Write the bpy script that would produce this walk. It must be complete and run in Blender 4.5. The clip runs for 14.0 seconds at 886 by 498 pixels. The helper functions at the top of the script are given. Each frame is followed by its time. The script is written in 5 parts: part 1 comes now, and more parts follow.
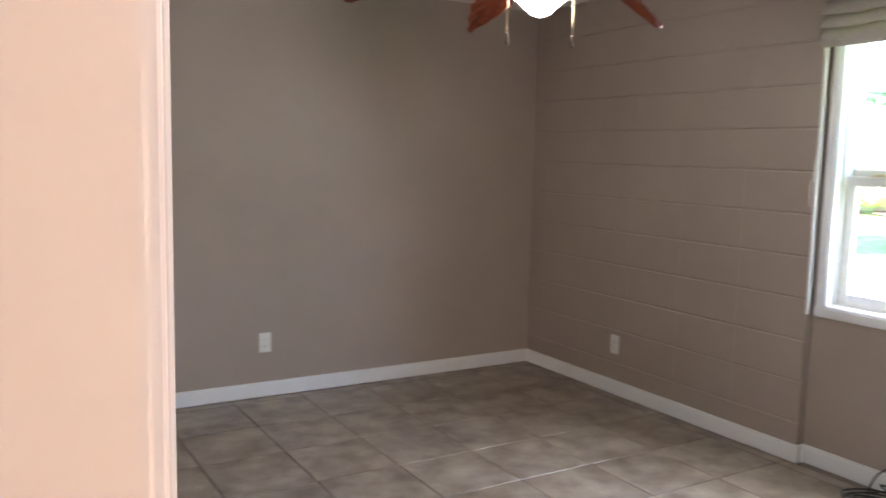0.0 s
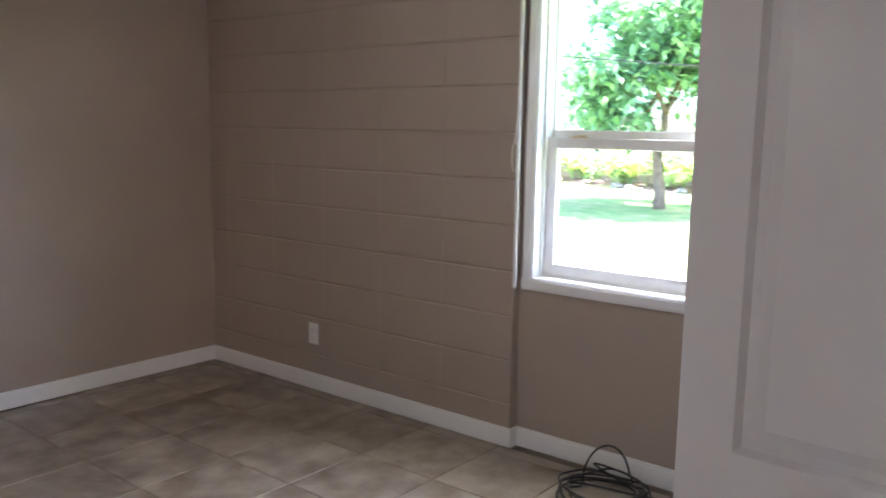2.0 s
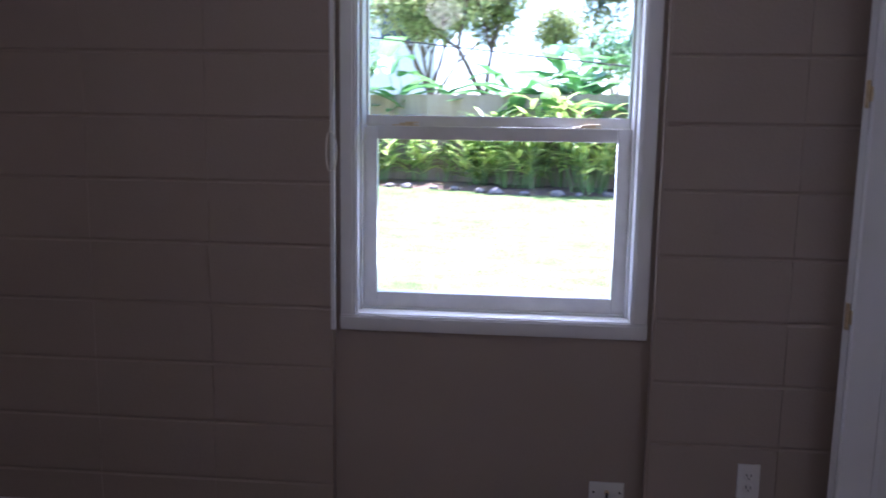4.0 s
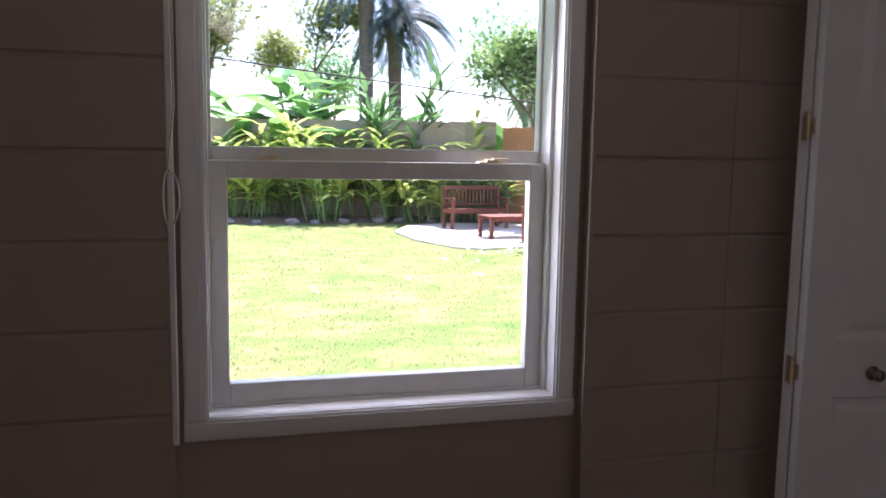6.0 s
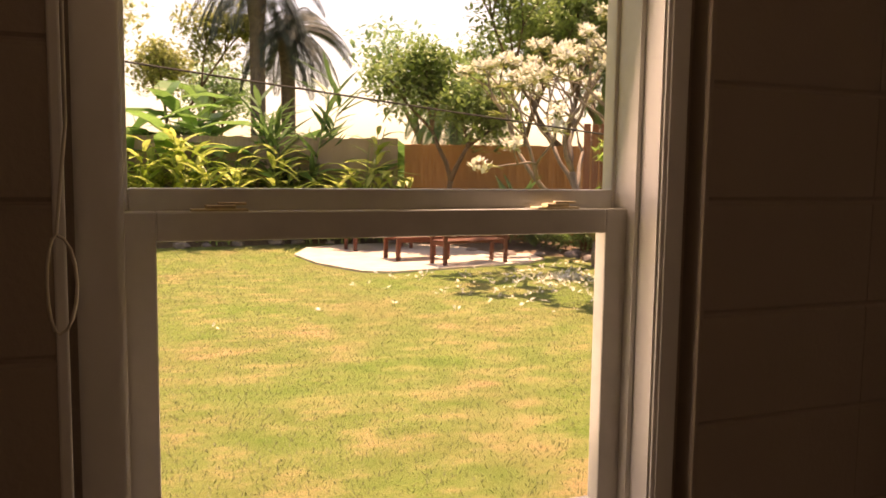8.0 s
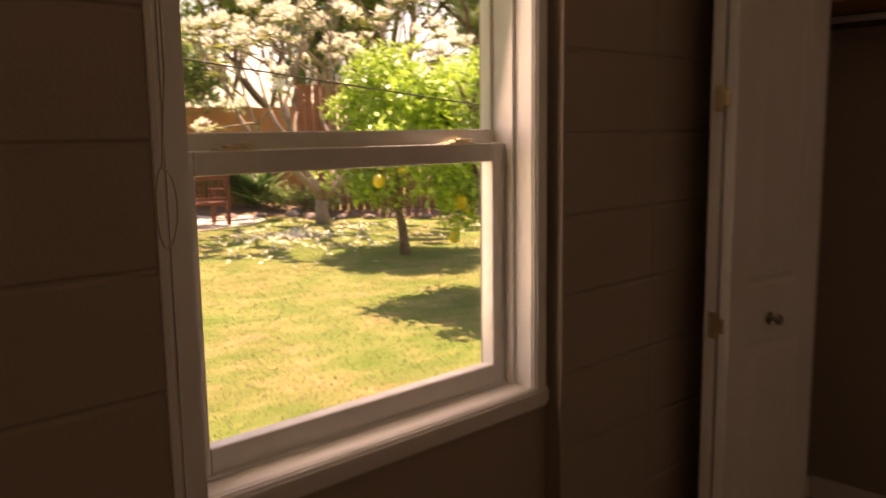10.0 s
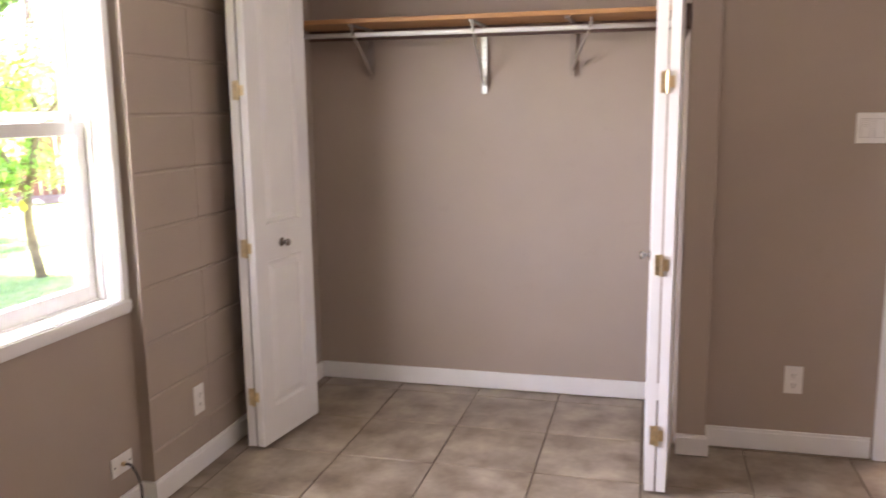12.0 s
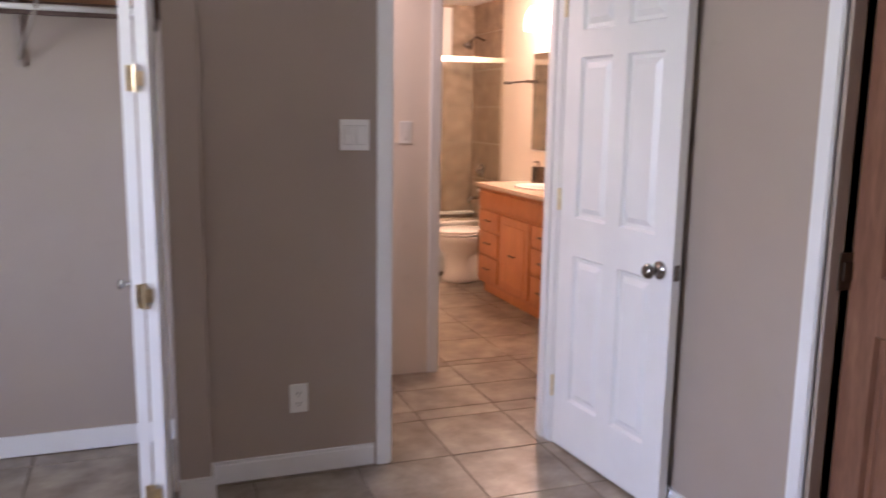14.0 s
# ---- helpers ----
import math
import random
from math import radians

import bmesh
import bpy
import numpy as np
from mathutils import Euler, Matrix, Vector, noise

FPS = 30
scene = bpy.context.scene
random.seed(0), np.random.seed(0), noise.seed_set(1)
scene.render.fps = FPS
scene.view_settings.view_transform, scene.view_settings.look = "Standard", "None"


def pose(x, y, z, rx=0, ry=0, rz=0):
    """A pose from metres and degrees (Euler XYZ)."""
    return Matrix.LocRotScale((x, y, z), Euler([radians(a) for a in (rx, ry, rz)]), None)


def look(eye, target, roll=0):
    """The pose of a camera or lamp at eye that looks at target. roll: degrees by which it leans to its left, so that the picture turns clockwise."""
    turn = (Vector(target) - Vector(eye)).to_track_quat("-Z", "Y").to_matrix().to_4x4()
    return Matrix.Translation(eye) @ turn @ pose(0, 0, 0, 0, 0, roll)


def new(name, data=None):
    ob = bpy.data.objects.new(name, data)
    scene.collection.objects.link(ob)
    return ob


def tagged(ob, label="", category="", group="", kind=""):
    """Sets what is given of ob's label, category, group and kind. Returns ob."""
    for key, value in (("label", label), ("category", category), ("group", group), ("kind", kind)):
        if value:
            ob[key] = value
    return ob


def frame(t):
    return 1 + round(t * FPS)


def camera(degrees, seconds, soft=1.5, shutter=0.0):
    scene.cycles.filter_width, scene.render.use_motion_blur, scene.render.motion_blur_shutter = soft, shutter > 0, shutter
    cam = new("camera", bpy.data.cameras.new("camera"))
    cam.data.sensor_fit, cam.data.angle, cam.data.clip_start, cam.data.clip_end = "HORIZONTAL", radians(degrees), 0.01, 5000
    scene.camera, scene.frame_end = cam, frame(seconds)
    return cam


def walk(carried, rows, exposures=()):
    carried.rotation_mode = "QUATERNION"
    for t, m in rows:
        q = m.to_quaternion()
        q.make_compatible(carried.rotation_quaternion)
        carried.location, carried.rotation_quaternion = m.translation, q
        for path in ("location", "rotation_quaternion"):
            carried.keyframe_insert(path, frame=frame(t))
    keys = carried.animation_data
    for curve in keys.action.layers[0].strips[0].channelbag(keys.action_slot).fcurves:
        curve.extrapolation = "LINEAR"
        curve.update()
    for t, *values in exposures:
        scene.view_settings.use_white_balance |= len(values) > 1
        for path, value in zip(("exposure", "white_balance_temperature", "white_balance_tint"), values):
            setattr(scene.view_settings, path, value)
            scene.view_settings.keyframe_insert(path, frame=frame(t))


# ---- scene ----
cam = camera(56.9, 14.0, soft=1.6, shutter=0.4)
PATH = [
    (0, (-0.326, -0.606, 1.446), (0.694, 1.098, 1.213), 1.3),
    (0.5, (-0.333, -0.528, 1.446), (0.924, 1.014, 1.237), 0.8),
    (1, (-0.214, -0.513, 1.451), (1.122, 0.962, 1.246), 0.7),
    (1.5, (-0.028, -0.388, 1.436), (1.395, 0.991, 1.166), 1.4),
    (2, (0.16, -0.169, 1.399), (1.71, 1.063, 1.115), 1.0),
    (2.5, (0.388, 0.158, 1.421), (2.082, 1.168, 1.091), 2.3),
    (3, (0.511, 0.515, 1.414), (2.269, 1.421, 1.118), 3.1),
    (3.5, (0.535, 0.892, 1.432), (2.429, 1.455, 1.123), 3.8),
    (4, (0.581, 1.194, 1.394), (2.55, 1.369, 1.088), 0.9),
    (4.2, (0.599, 1.262, 1.373), (2.577, 1.321, 1.085), 0.2),
    (6.3, (1.38, 1.691, 1.431), (3.283, 1.122, 1.197), 0.8),
    (6.5, (1.511, 1.709, 1.444), (3.402, 1.101, 1.211), 0.5),
    (7, (1.804, 1.687, 1.443), (3.675, 1.019, 1.21), 0.4),
    (7.2, (1.896, 1.663, 1.456), (3.764, 0.984, 1.233), 0.4),
    (9.5, (1.997, 2.103, 1.423), (3.603, 0.934, 1.19), 0.4),
    (10, (1.872, 2.326, 1.412), (3.306, 0.962, 1.126), -0.8),
    (10.5, (1.715, 2.622, 1.382), (2.933, 1.076, 1.029), -1.3),
    (11, (1.482, 2.872, 1.372), (2.514, 1.206, 0.978), 0.7),
    (11.2, (1.412, 2.935, 1.369), (2.388, 1.236, 0.969), 0.8),
    (11.5, (1.373, 3.042, 1.365), (2.169, 1.254, 0.956), 0.6),
    (12, (1.391, 3.189, 1.407), (1.88, 1.279, 1.07), -0.7),
    (12.5, (1.401, 3.212, 1.411), (1.692, 1.255, 1.119), -0.5),
    (13, (1.411, 3.197, 1.411), (1.467, 1.22, 1.114), 0.0),
    (13.5, (1.366, 3.058, 1.407), (1.055, 1.111, 1.072), 0.8),
    (14, (1.323, 2.79, 1.412), (0.651, 0.936, 1.079), 0.9),
]
EXPOSURES = [
    (0.0, 4.45, 5500, 14), (1.5, 4.2, 5500, 12), (2.0, 4.12, 5450, 17), (3.0, 3.15, 5350, 18), (4.2, 2.4, 4950, 32),
    (6.3, 1.75, 6400, 30), (6.7, 1.4, 8800, 31), (7.2, 0.95, 11800, 38), (9.3, 0.9, 12500, 42), (9.8, 1.0, 12500, 44),
    (10.5, 2.45, 7900, 39), (11.0, 3.6, 6300, 30), (12.0, 4.5, 6400, 26), (12.5, 4.5, 6200, 27), (13.0, 4.4, 6000, 29), (13.5, 4.1, 5650, 28), (14.0, 3.92, 5500, 24),
]
walk(cam, [(t, look(eye, target, roll)) for t, eye, target, roll in PATH], EXPOSURES)

# ---- world, sun and lamps ----
SUN_ELEV, SUN_AZ = radians(71), radians(132)  # azimuth: clockwise from +y, where the sun stands
world = bpy.data.worlds.new("sky_world")
scene.world = world
world.use_nodes = True
wn = world.node_tree.nodes
sky = wn.new("ShaderNodeTexSky")
sky.sky_type, sky.sun_disc, sky.sun_elevation, sky.sun_rotation = "NISHITA", False, SUN_ELEV, SUN_AZ
wn["Background"].inputs["Strength"].default_value = 0.15
world.node_tree.links.new(sky.outputs["Color"], wn["Background"].inputs["Color"])


def lamp(name, kind, energy, color, place, **more):
    data = bpy.data.lights.new(name, kind)
    data.energy, data.color = energy, color
    ob = new(name, data)
    ob.matrix_world = place
    for key, value in more.items():
        if key == "size":
            data.size = value
        elif key == "size_y":
            data.shape, data.size_y = "RECTANGLE", value
        elif key == "radius":
            data.shadow_soft_size = value
        elif key == "angle":
            data.angle = value
        elif key == "spread":
            data.spread = value
    return ob


sun_from = Vector((math.sin(SUN_AZ) * math.cos(SUN_ELEV), math.cos(SUN_AZ) * math.cos(SUN_ELEV), math.sin(SUN_ELEV)))
lamp("sun", "SUN", 5.0, (1.0, 0.95, 0.87), look(sun_from * 60, (0, 0, 0)), angle=radians(0.53))
# sky and garden light through the window's opening
lamp("window_daylight", "AREA", 2.6, (1.0, 0.96, 0.94), look((3.20, 1.263, 1.46), (1.2, 1.0, 1.05)), size=0.80, size_y=1.12, spread=radians(150))
lamp("fan_bulb", "POINT", 0.14, (1.0, 0.80, 0.60), pose(1.36, 1.62, 1.99), radius=0.06)
lamp("bath_bulb", "POINT", 2.5, (1.0, 0.52, 0.31), pose(-1.40, -2.7, 2.02), radius=0.10)
lamp("hall_ceiling_bulb", "AREA", 0.85, (1.0, 0.74, 0.58), look((0.55, -0.80, 2.37), (0.55, -0.799, 0)), size=0.3)

# ---- materials ----
def material(name):
    m = bpy.data.materials.new(name)
    m.use_nodes = True
    nt = m.node_tree
    return m, nt, nt.nodes["Principled BSDF"]


def ramp(nt, fac, stops):
    r = nt.nodes.new("ShaderNodeValToRGB")
    e = r.color_ramp.elements
    e[0].position, e[0].color = stops[0][0], (*stops[0][1], 1)
    e[1].position, e[1].color = stops[-1][0], (*stops[-1][1], 1)
    for p, c in stops[1:-1]:
        e.new(p).color = (*c, 1)
    nt.links.new(fac, r.inputs["Fac"])
    return r.outputs["Color"]


def noise_tex(nt, scale, detail=4.0, stretch=None, rough=0.55, obj=True):
    tc = nt.nodes.new("ShaderNodeTexCoord")
    n = nt.nodes.new("ShaderNodeTexNoise")
    n.inputs["Scale"].default_value, n.inputs["Detail"].default_value, n.inputs["Roughness"].default_value = scale, detail, rough
    out = tc.outputs["Object"]
    if not obj:
        g = nt.nodes.new("ShaderNodeNewGeometry")
        out = g.outputs["Position"]
    if stretch:
        mp = nt.nodes.new("ShaderNodeMapping")
        mp.inputs["Scale"].default_value = stretch
        nt.links.new(out, mp.inputs["Vector"])
        out = mp.outputs["Vector"]
    nt.links.new(out, n.inputs["Vector"])
    return n.outputs["Fac"]


def bump(nt, bsdf, height, strength, dist=0.002):
    b = nt.nodes.new("ShaderNodeBump")
    b.inputs["Strength"].default_value, b.inputs["Distance"].default_value = strength, dist
    nt.links.new(height, b.inputs["Height"])
    nt.links.new(b.outputs["Normal"], bsdf.inputs["Normal"])


def mixed(nt, a, b, fac, mode="MIX"):
    m = nt.nodes.new("ShaderNodeMix")
    m.data_type, m.blend_type = "RGBA", mode
    m.inputs[0].default_value = fac if isinstance(fac, float) else 0.5
    if not isinstance(fac, float):
        nt.links.new(fac, m.inputs[0])
    nt.links.new(a, m.inputs[6])
    if isinstance(b, tuple):
        m.inputs[7].default_value = (*b, 1)
    else:
        nt.links.new(b, m.inputs[7])
    return m.outputs[2]


def plain(name, color, rough=0.5, metal=0.0, vary=0.12, scale=14.0, bumpy=0.15, grain=180.0, world_space=True, spec=0.5):
    """A surface with slow blotches in its colour and a fine grain in its relief."""
    m, nt, b = material(name)
    lo = tuple(c * (1 - vary) for c in color)
    hi = tuple(min(1, c * (1 + vary)) for c in color)
    nt.links.new(ramp(nt, noise_tex(nt, scale, obj=not world_space), [(0.3, lo), (0.7, hi)]), b.inputs["Base Color"])
    b.inputs["Roughness"].default_value, b.inputs["Metallic"].default_value = rough, metal
    b.inputs["Specular IOR Level"].default_value = spec
    if bumpy:
        bump(nt, b, noise_tex(nt, grain, 3, obj=not world_space), bumpy, 0.001)
    return m


def paint_wall(name, color, grain=55.0, strength=0.25):
    m, nt, b = material(name)
    lo = tuple(c * 0.93 for c in color)
    hi = tuple(c * 1.05 for c in color)
    base = ramp(nt, noise_tex(nt, 1.3, 5, obj=False), [(0.3, lo), (0.7, hi)])
    scuff = ramp(nt, noise_tex(nt, 9.0, 8, obj=False, rough=0.7), [(0.62, (1, 1, 1)), (0.80, (0.90, 0.89, 0.88))])
    nt.links.new(mixed(nt, base, scuff, 0.8, "MULTIPLY"), b.inputs["Base Color"])
    b.inputs["Roughness"].default_value = 0.55
    b.inputs["Specular IOR Level"].default_value = 0.35
    bump(nt, b, noise_tex(nt, grain, 5, obj=False), strength, 0.002)
    return m


def tile_material(name):
    m, nt, b = material(name)
    info = nt.nodes.new("ShaderNodeObjectInfo")
    shift = nt.nodes.new("ShaderNodeVectorMath")
    shift.operation = "SCALE"
    shift.inputs[0].default_value = (31, 17, 11)
    nt.links.new(info.outputs["Random"], shift.inputs["Scale"])
    add = nt.nodes.new("ShaderNodeVectorMath")
    geo = nt.nodes.new("ShaderNodeNewGeometry")
    nt.links.new(geo.outputs["Position"], add.inputs[0])
    nt.links.new(shift.outputs[0], add.inputs[1])
    n1 = nt.nodes.new("ShaderNodeTexNoise")
    n1.inputs["Scale"].default_value, n1.inputs["Detail"].default_value, n1.inputs["Roughness"].default_value = 6.5, 4, 0.5
    nt.links.new(add.outputs[0], n1.inputs["Vector"])
    n2 = nt.nodes.new("ShaderNodeTexNoise")
    n2.inputs["Scale"].default_value, n2.inputs["Detail"].default_value = 42, 6
    nt.links.new(add.outputs[0], n2.inputs["Vector"])
    c = ramp(nt, n1.outputs["Fac"], [(0.28, (0.155, 0.120, 0.086)), (0.72, (0.42, 0.36, 0.285))])
    d = ramp(nt, n2.outputs["Fac"], [(0.2, (0.82, 0.80, 0.78)), (0.8, (1, 1, 1))])
    tone = ramp(nt, info.outputs["Random"], [(0.0, (0.88, 0.87, 0.86)), (1.0, (1.0, 1.0, 1.0))])
    nt.links.new(mixed(nt, mixed(nt, c, d, 1.0, "MULTIPLY"), tone, 1.0, "MULTIPLY"), b.inputs["Base Color"])
    b.inputs["Roughness"].default_value = 0.30
    bump(nt, b, n2.outputs["Fac"], 0.06, 0.001)
    return m


def wood(name, dark, light, rough=0.45, along=(1, 12, 12), scale=3.0, world_space=False, spec=0.5):
    m, nt, b = material(name)
    g = noise_tex(nt, scale, 8, stretch=along, rough=0.6, obj=not world_space)
    k = noise_tex(nt, scale * 6, 5, stretch=along, obj=not world_space)
    base = ramp(nt, g, [(0.3, dark), (0.7, light)])
    fine = ramp(nt, k, [(0.35, (0.78, 0.76, 0.74)), (0.65, (1, 1, 1))])
    info = nt.nodes.new("ShaderNodeObjectInfo")
    tone = ramp(nt, info.outputs["Random"], [(0.0, (0.82, 0.80, 0.78)), (1.0, (1.0, 1.0, 1.0))])
    nt.links.new(mixed(nt, mixed(nt, base, fine, 1.0, "MULTIPLY"), tone, 1.0, "MULTIPLY"), b.inputs["Base Color"])
    b.inputs["Roughness"].default_value = rough
    b.inputs["Specular IOR Level"].default_value = spec
    bump(nt, b, k, 0.3, 0.0015)
    return m


def leaf_material(name, dark, light, rough=0.45, through_light=0.35):
    m, nt, b = material(name)
    geo = nt.nodes.new("ShaderNodeNewGeometry")
    c = ramp(nt, geo.outputs["Random Per Island"], [(0.0, dark), (0.75, light), (1.0, tuple(min(1, x * 1.25) for x in light))])
    n = noise_tex(nt, 2.5, 3, obj=False)
    v = ramp(nt, n, [(0.3, (0.75, 0.78, 0.75)), (0.7, (1.0, 1.0, 1.0))])
    col = mixed(nt, c, v, 1.0, "MULTIPLY")
    nt.links.new(col, b.inputs["Base Color"])
    b.inputs["Roughness"].default_value = rough
    t = nt.nodes.new("ShaderNodeBsdfTranslucent")
    nt.links.new(col, t.inputs["Color"])
    mx = nt.nodes.new("ShaderNodeMixShader")
    mx.inputs["Fac"].default_value = through_light
    nt.links.new(b.outputs[0], mx.inputs[1])
    nt.links.new(t.outputs[0], mx.inputs[2])
    nt.links.new(mx.outputs[0], nt.nodes["Material Output"].inputs["Surface"])
    return m


def glass_material(name, tint=(1, 1, 1), gloss=0.06):
    m, nt, b = material(name)
    nt.nodes.remove(b)
    tr = nt.nodes.new("ShaderNodeBsdfTransparent")
    tr.inputs["Color"].default_value = (*tint, 1)
    gl = nt.nodes.new("ShaderNodeBsdfGlossy")
    gl.inputs["Roughness"].default_value = 0.01
    lw = nt.nodes.new("ShaderNodeLayerWeight")
    lw.inputs["Blend"].default_value = 0.5
    pw = nt.nodes.new("ShaderNodeMath")
    pw.operation = "POWER"
    pw.inputs[1].default_value = 3.5
    nt.links.new(lw.outputs["Facing"], pw.inputs[0])
    fr = nt.nodes.new("ShaderNodeMath")
    fr.operation = "MULTIPLY_ADD"
    fr.inputs[1].default_value, fr.inputs[2].default_value = 0.4, gloss * 0.5
    nt.links.new(pw.outputs[0], fr.inputs[0])
    mx = nt.nodes.new("ShaderNodeMixShader")
    nt.links.new(fr.outputs[0], mx.inputs["Fac"])
    nt.links.new(tr.outputs[0], mx.inputs[1])
    nt.links.new(gl.outputs[0], mx.inputs[2])
    nt.links.new(mx.outputs[0], nt.nodes["Material Output"].inputs["Surface"])
    return m


def glowing(name, color, strength):
    m, nt, b = material(name)
    b.inputs["Base Color"].default_value = (0.9, 0.88, 0.84, 1)
    b.inputs["Emission Color"].default_value = (*color, 1)
    b.inputs["Emission Strength"].default_value = strength
    b.inputs["Roughness"].default_value = 0.3
    return m


def lawn_material(name):
    m, nt, b = material(name)
    big = noise_tex(nt, 0.55, 6, obj=False, rough=0.6)
    mid = noise_tex(nt, 3.2, 8, stretch=(1, 0.6, 1), obj=False, rough=0.7)
    fine = noise_tex(nt, 60, 6, obj=False, rough=0.75)
    a = ramp(nt, mid, [(0.30, (0.14, 0.22, 0.07)), (0.50, (0.23, 0.28, 0.12)), (0.61, (0.36, 0.33, 0.19)), (0.74, (0.48, 0.32, 0.22))])
    g = ramp(nt, big, [(0.32, (0.72, 0.95, 0.55)), (0.52, (0.92, 0.97, 0.75)), (0.68, (1.15, 0.95, 0.9))])
    f = ramp(nt, fine, [(0.3, (0.5, 0.55, 0.45)), (0.7, (1.25, 1.2, 1.1))])
    nt.links.new(mixed(nt, mixed(nt, a, g, 1.0, "MULTIPLY"), f, 0.9, "MULTIPLY"), b.inputs["Base Color"])
    b.inputs["Roughness"].default_value = 0.9
    b.inputs["Specular IOR Level"].default_value = 0.15
    bump(nt, b, fine, 0.8, 0.03)
    return m


M_WALL = paint_wall("wall_paint_taupe", (0.385, 0.322, 0.268))
M_BLOCK = paint_wall("block_paint_taupe", (0.385, 0.322, 0.268), grain=90.0, strength=0.45)
M_CEIL = paint_wall("ceiling_paint", (0.78, 0.76, 0.72), grain=120, strength=0.5)
M_HALL = paint_wall("hall_paint", (0.78, 0.70, 0.60))
M_TRIM = plain("trim_paint", (0.80, 0.80, 0.79), 0.32, vary=0.03, scale=6, bumpy=0.08, grain=60)
M_DOOR = plain("door_paint", (0.80, 0.80, 0.79), 0.35, vary=0.03, scale=5, bumpy=0.12, grain=90)
M_VINYL = plain("window_vinyl", (0.78, 0.77, 0.74), 0.35, vary=0.05, scale=20, bumpy=0.05)
M_PLATE = plain("plastic_plate", (0.80, 0.79, 0.76), 0.35, vary=0.03, bumpy=0.0)
M_SLOT = plain("dark_slot", (0.05, 0.045, 0.04), 0.6, bumpy=0)
M_TILE = tile_material("floor_tile_glaze")
M_GROUT = plain("grout", (0.12, 0.09, 0.065), 0.9, vary=0.25, scale=30, bumpy=0.5, grain=300)
M_GLASS = glass_material("window_glass")
M_SHADE = plain("shade_linen", (0.40, 0.365, 0.31), 0.85, vary=0.08, scale=60, bumpy=0.6, grain=500)
M_CORD = plain("cord_white", (0.70, 0.66, 0.58), 0.7, bumpy=0.2, grain=900)
M_CABLE = plain("cable_rubber", (0.02, 0.02, 0.02), 0.45, vary=0.2, bumpy=0.1)
M_BRASS = plain("hinge_brass", (0.72, 0.60, 0.38), 0.3, 1.0, vary=0.15, scale=60, bumpy=0.1)
M_NICKEL = plain("knob_nickel", (0.26, 0.24, 0.215), 0.25, 1.0, vary=0.1, bumpy=0.05)
M_BRONZE = plain("dark_bronze", (0.10, 0.08, 0.06), 0.35, 0.9, vary=0.2, bumpy=0.1)
M_GREY = plain("grey_paint_metal", (0.48, 0.47, 0.44), 0.45, vary=0.08, bumpy=0.05)
M_BRACKET = plain("bracket_paint_taupe", (0.30, 0.26, 0.22), 0.5, vary=0.1, bumpy=0.05)
M_ZINC = plain("galvanised_steel", (0.58, 0.60, 0.56), 0.38, 0.9, vary=0.2, scale=70, bumpy=0.1)
M_PINE = wood("shelf_pine", (0.42, 0.20, 0.07), (0.62, 0.34, 0.14), 0.5, along=(1, 14, 14), scale=2.2)
M_STAIN = wood("stained_jamb", (0.20, 0.09, 0.05), (0.34, 0.17, 0.10), 0.45, along=(10, 10, 1), scale=3, world_space=True)
M_DARKWOOD = plain("dark_cleat", (0.10, 0.06, 0.045), 0.6, vary=0.3, scale=30)
M_BLADE = wood("fan_blade_wood", (0.10, 0.022, 0.01), (0.26, 0.07, 0.028), 0.35, along=(2, 10, 10), scale=4)
M_GLOBE = glowing("lit_opal_glass", (1.0, 0.86, 0.68), 1.3)
M_BATHGLOBE = glowing("lit_bath_glass", (1.0, 0.78, 0.5), 1.6)
M_VANITY = wood("vanity_maple", (0.50, 0.17, 0.045), (0.68, 0.28, 0.085), 0.4, along=(10, 10, 1), scale=3, world_space=True)
M_COUNTER = plain("counter_stone", (0.62, 0.47, 0.36), 0.25, vary=0.3, scale=60, bumpy=0.05)
M_PORCELAIN = plain("porcelain", (0.82, 0.79, 0.74), 0.12, vary=0.02, bumpy=0)
M_BATHTILE = plain("shower_tile_stone", (0.36, 0.27, 0.19), 0.35, vary=0.3, scale=9, bumpy=0.2, grain=60)
M_MIRROR = plain("mirror_silver", (0.9, 0.9, 0.9), 0.02, 1.0, vary=0.0, bumpy=0)
M_SHOWERGLASS = glass_material("shower_glass", (0.93, 0.95, 0.93))
M_GOLD = plain("shower_rail_metal", (0.80, 0.74, 0.62), 0.25, 1.0, vary=0.05, bumpy=0)
M_LAWN = lawn_material("lawn_grass")
M_BLADEGRASS = leaf_material("grass_blades", (0.13, 0.20, 0.068), (0.36, 0.37, 0.221), 0.7)
M_MULCH = plain("bed_mulch", (0.15, 0.095, 0.06), 0.95, vary=0.5, scale=16, bumpy=1.0, grain=40)
M_ROCK = plain("garden_rock", (0.22, 0.18, 0.16), 0.85, vary=0.4, scale=9, bumpy=0.8, grain=30)
M_PATIO = plain("patio_concrete", (0.58, 0.50, 0.42), 0.85, vary=0.15, scale=3, bumpy=0.5, grain=50)
M_FENCE = wood("fence_cedar", (0.44, 0.20, 0.085), (0.64, 0.33, 0.16), 0.75, along=(8, 8, 0.8), scale=2.0, spec=0.2)
M_FENCE_GREY = wood("fence_weathered_wood", (0.36, 0.27, 0.20), (0.52, 0.42, 0.33), 0.85, along=(8, 8, 0.8), scale=2.0, spec=0.2)
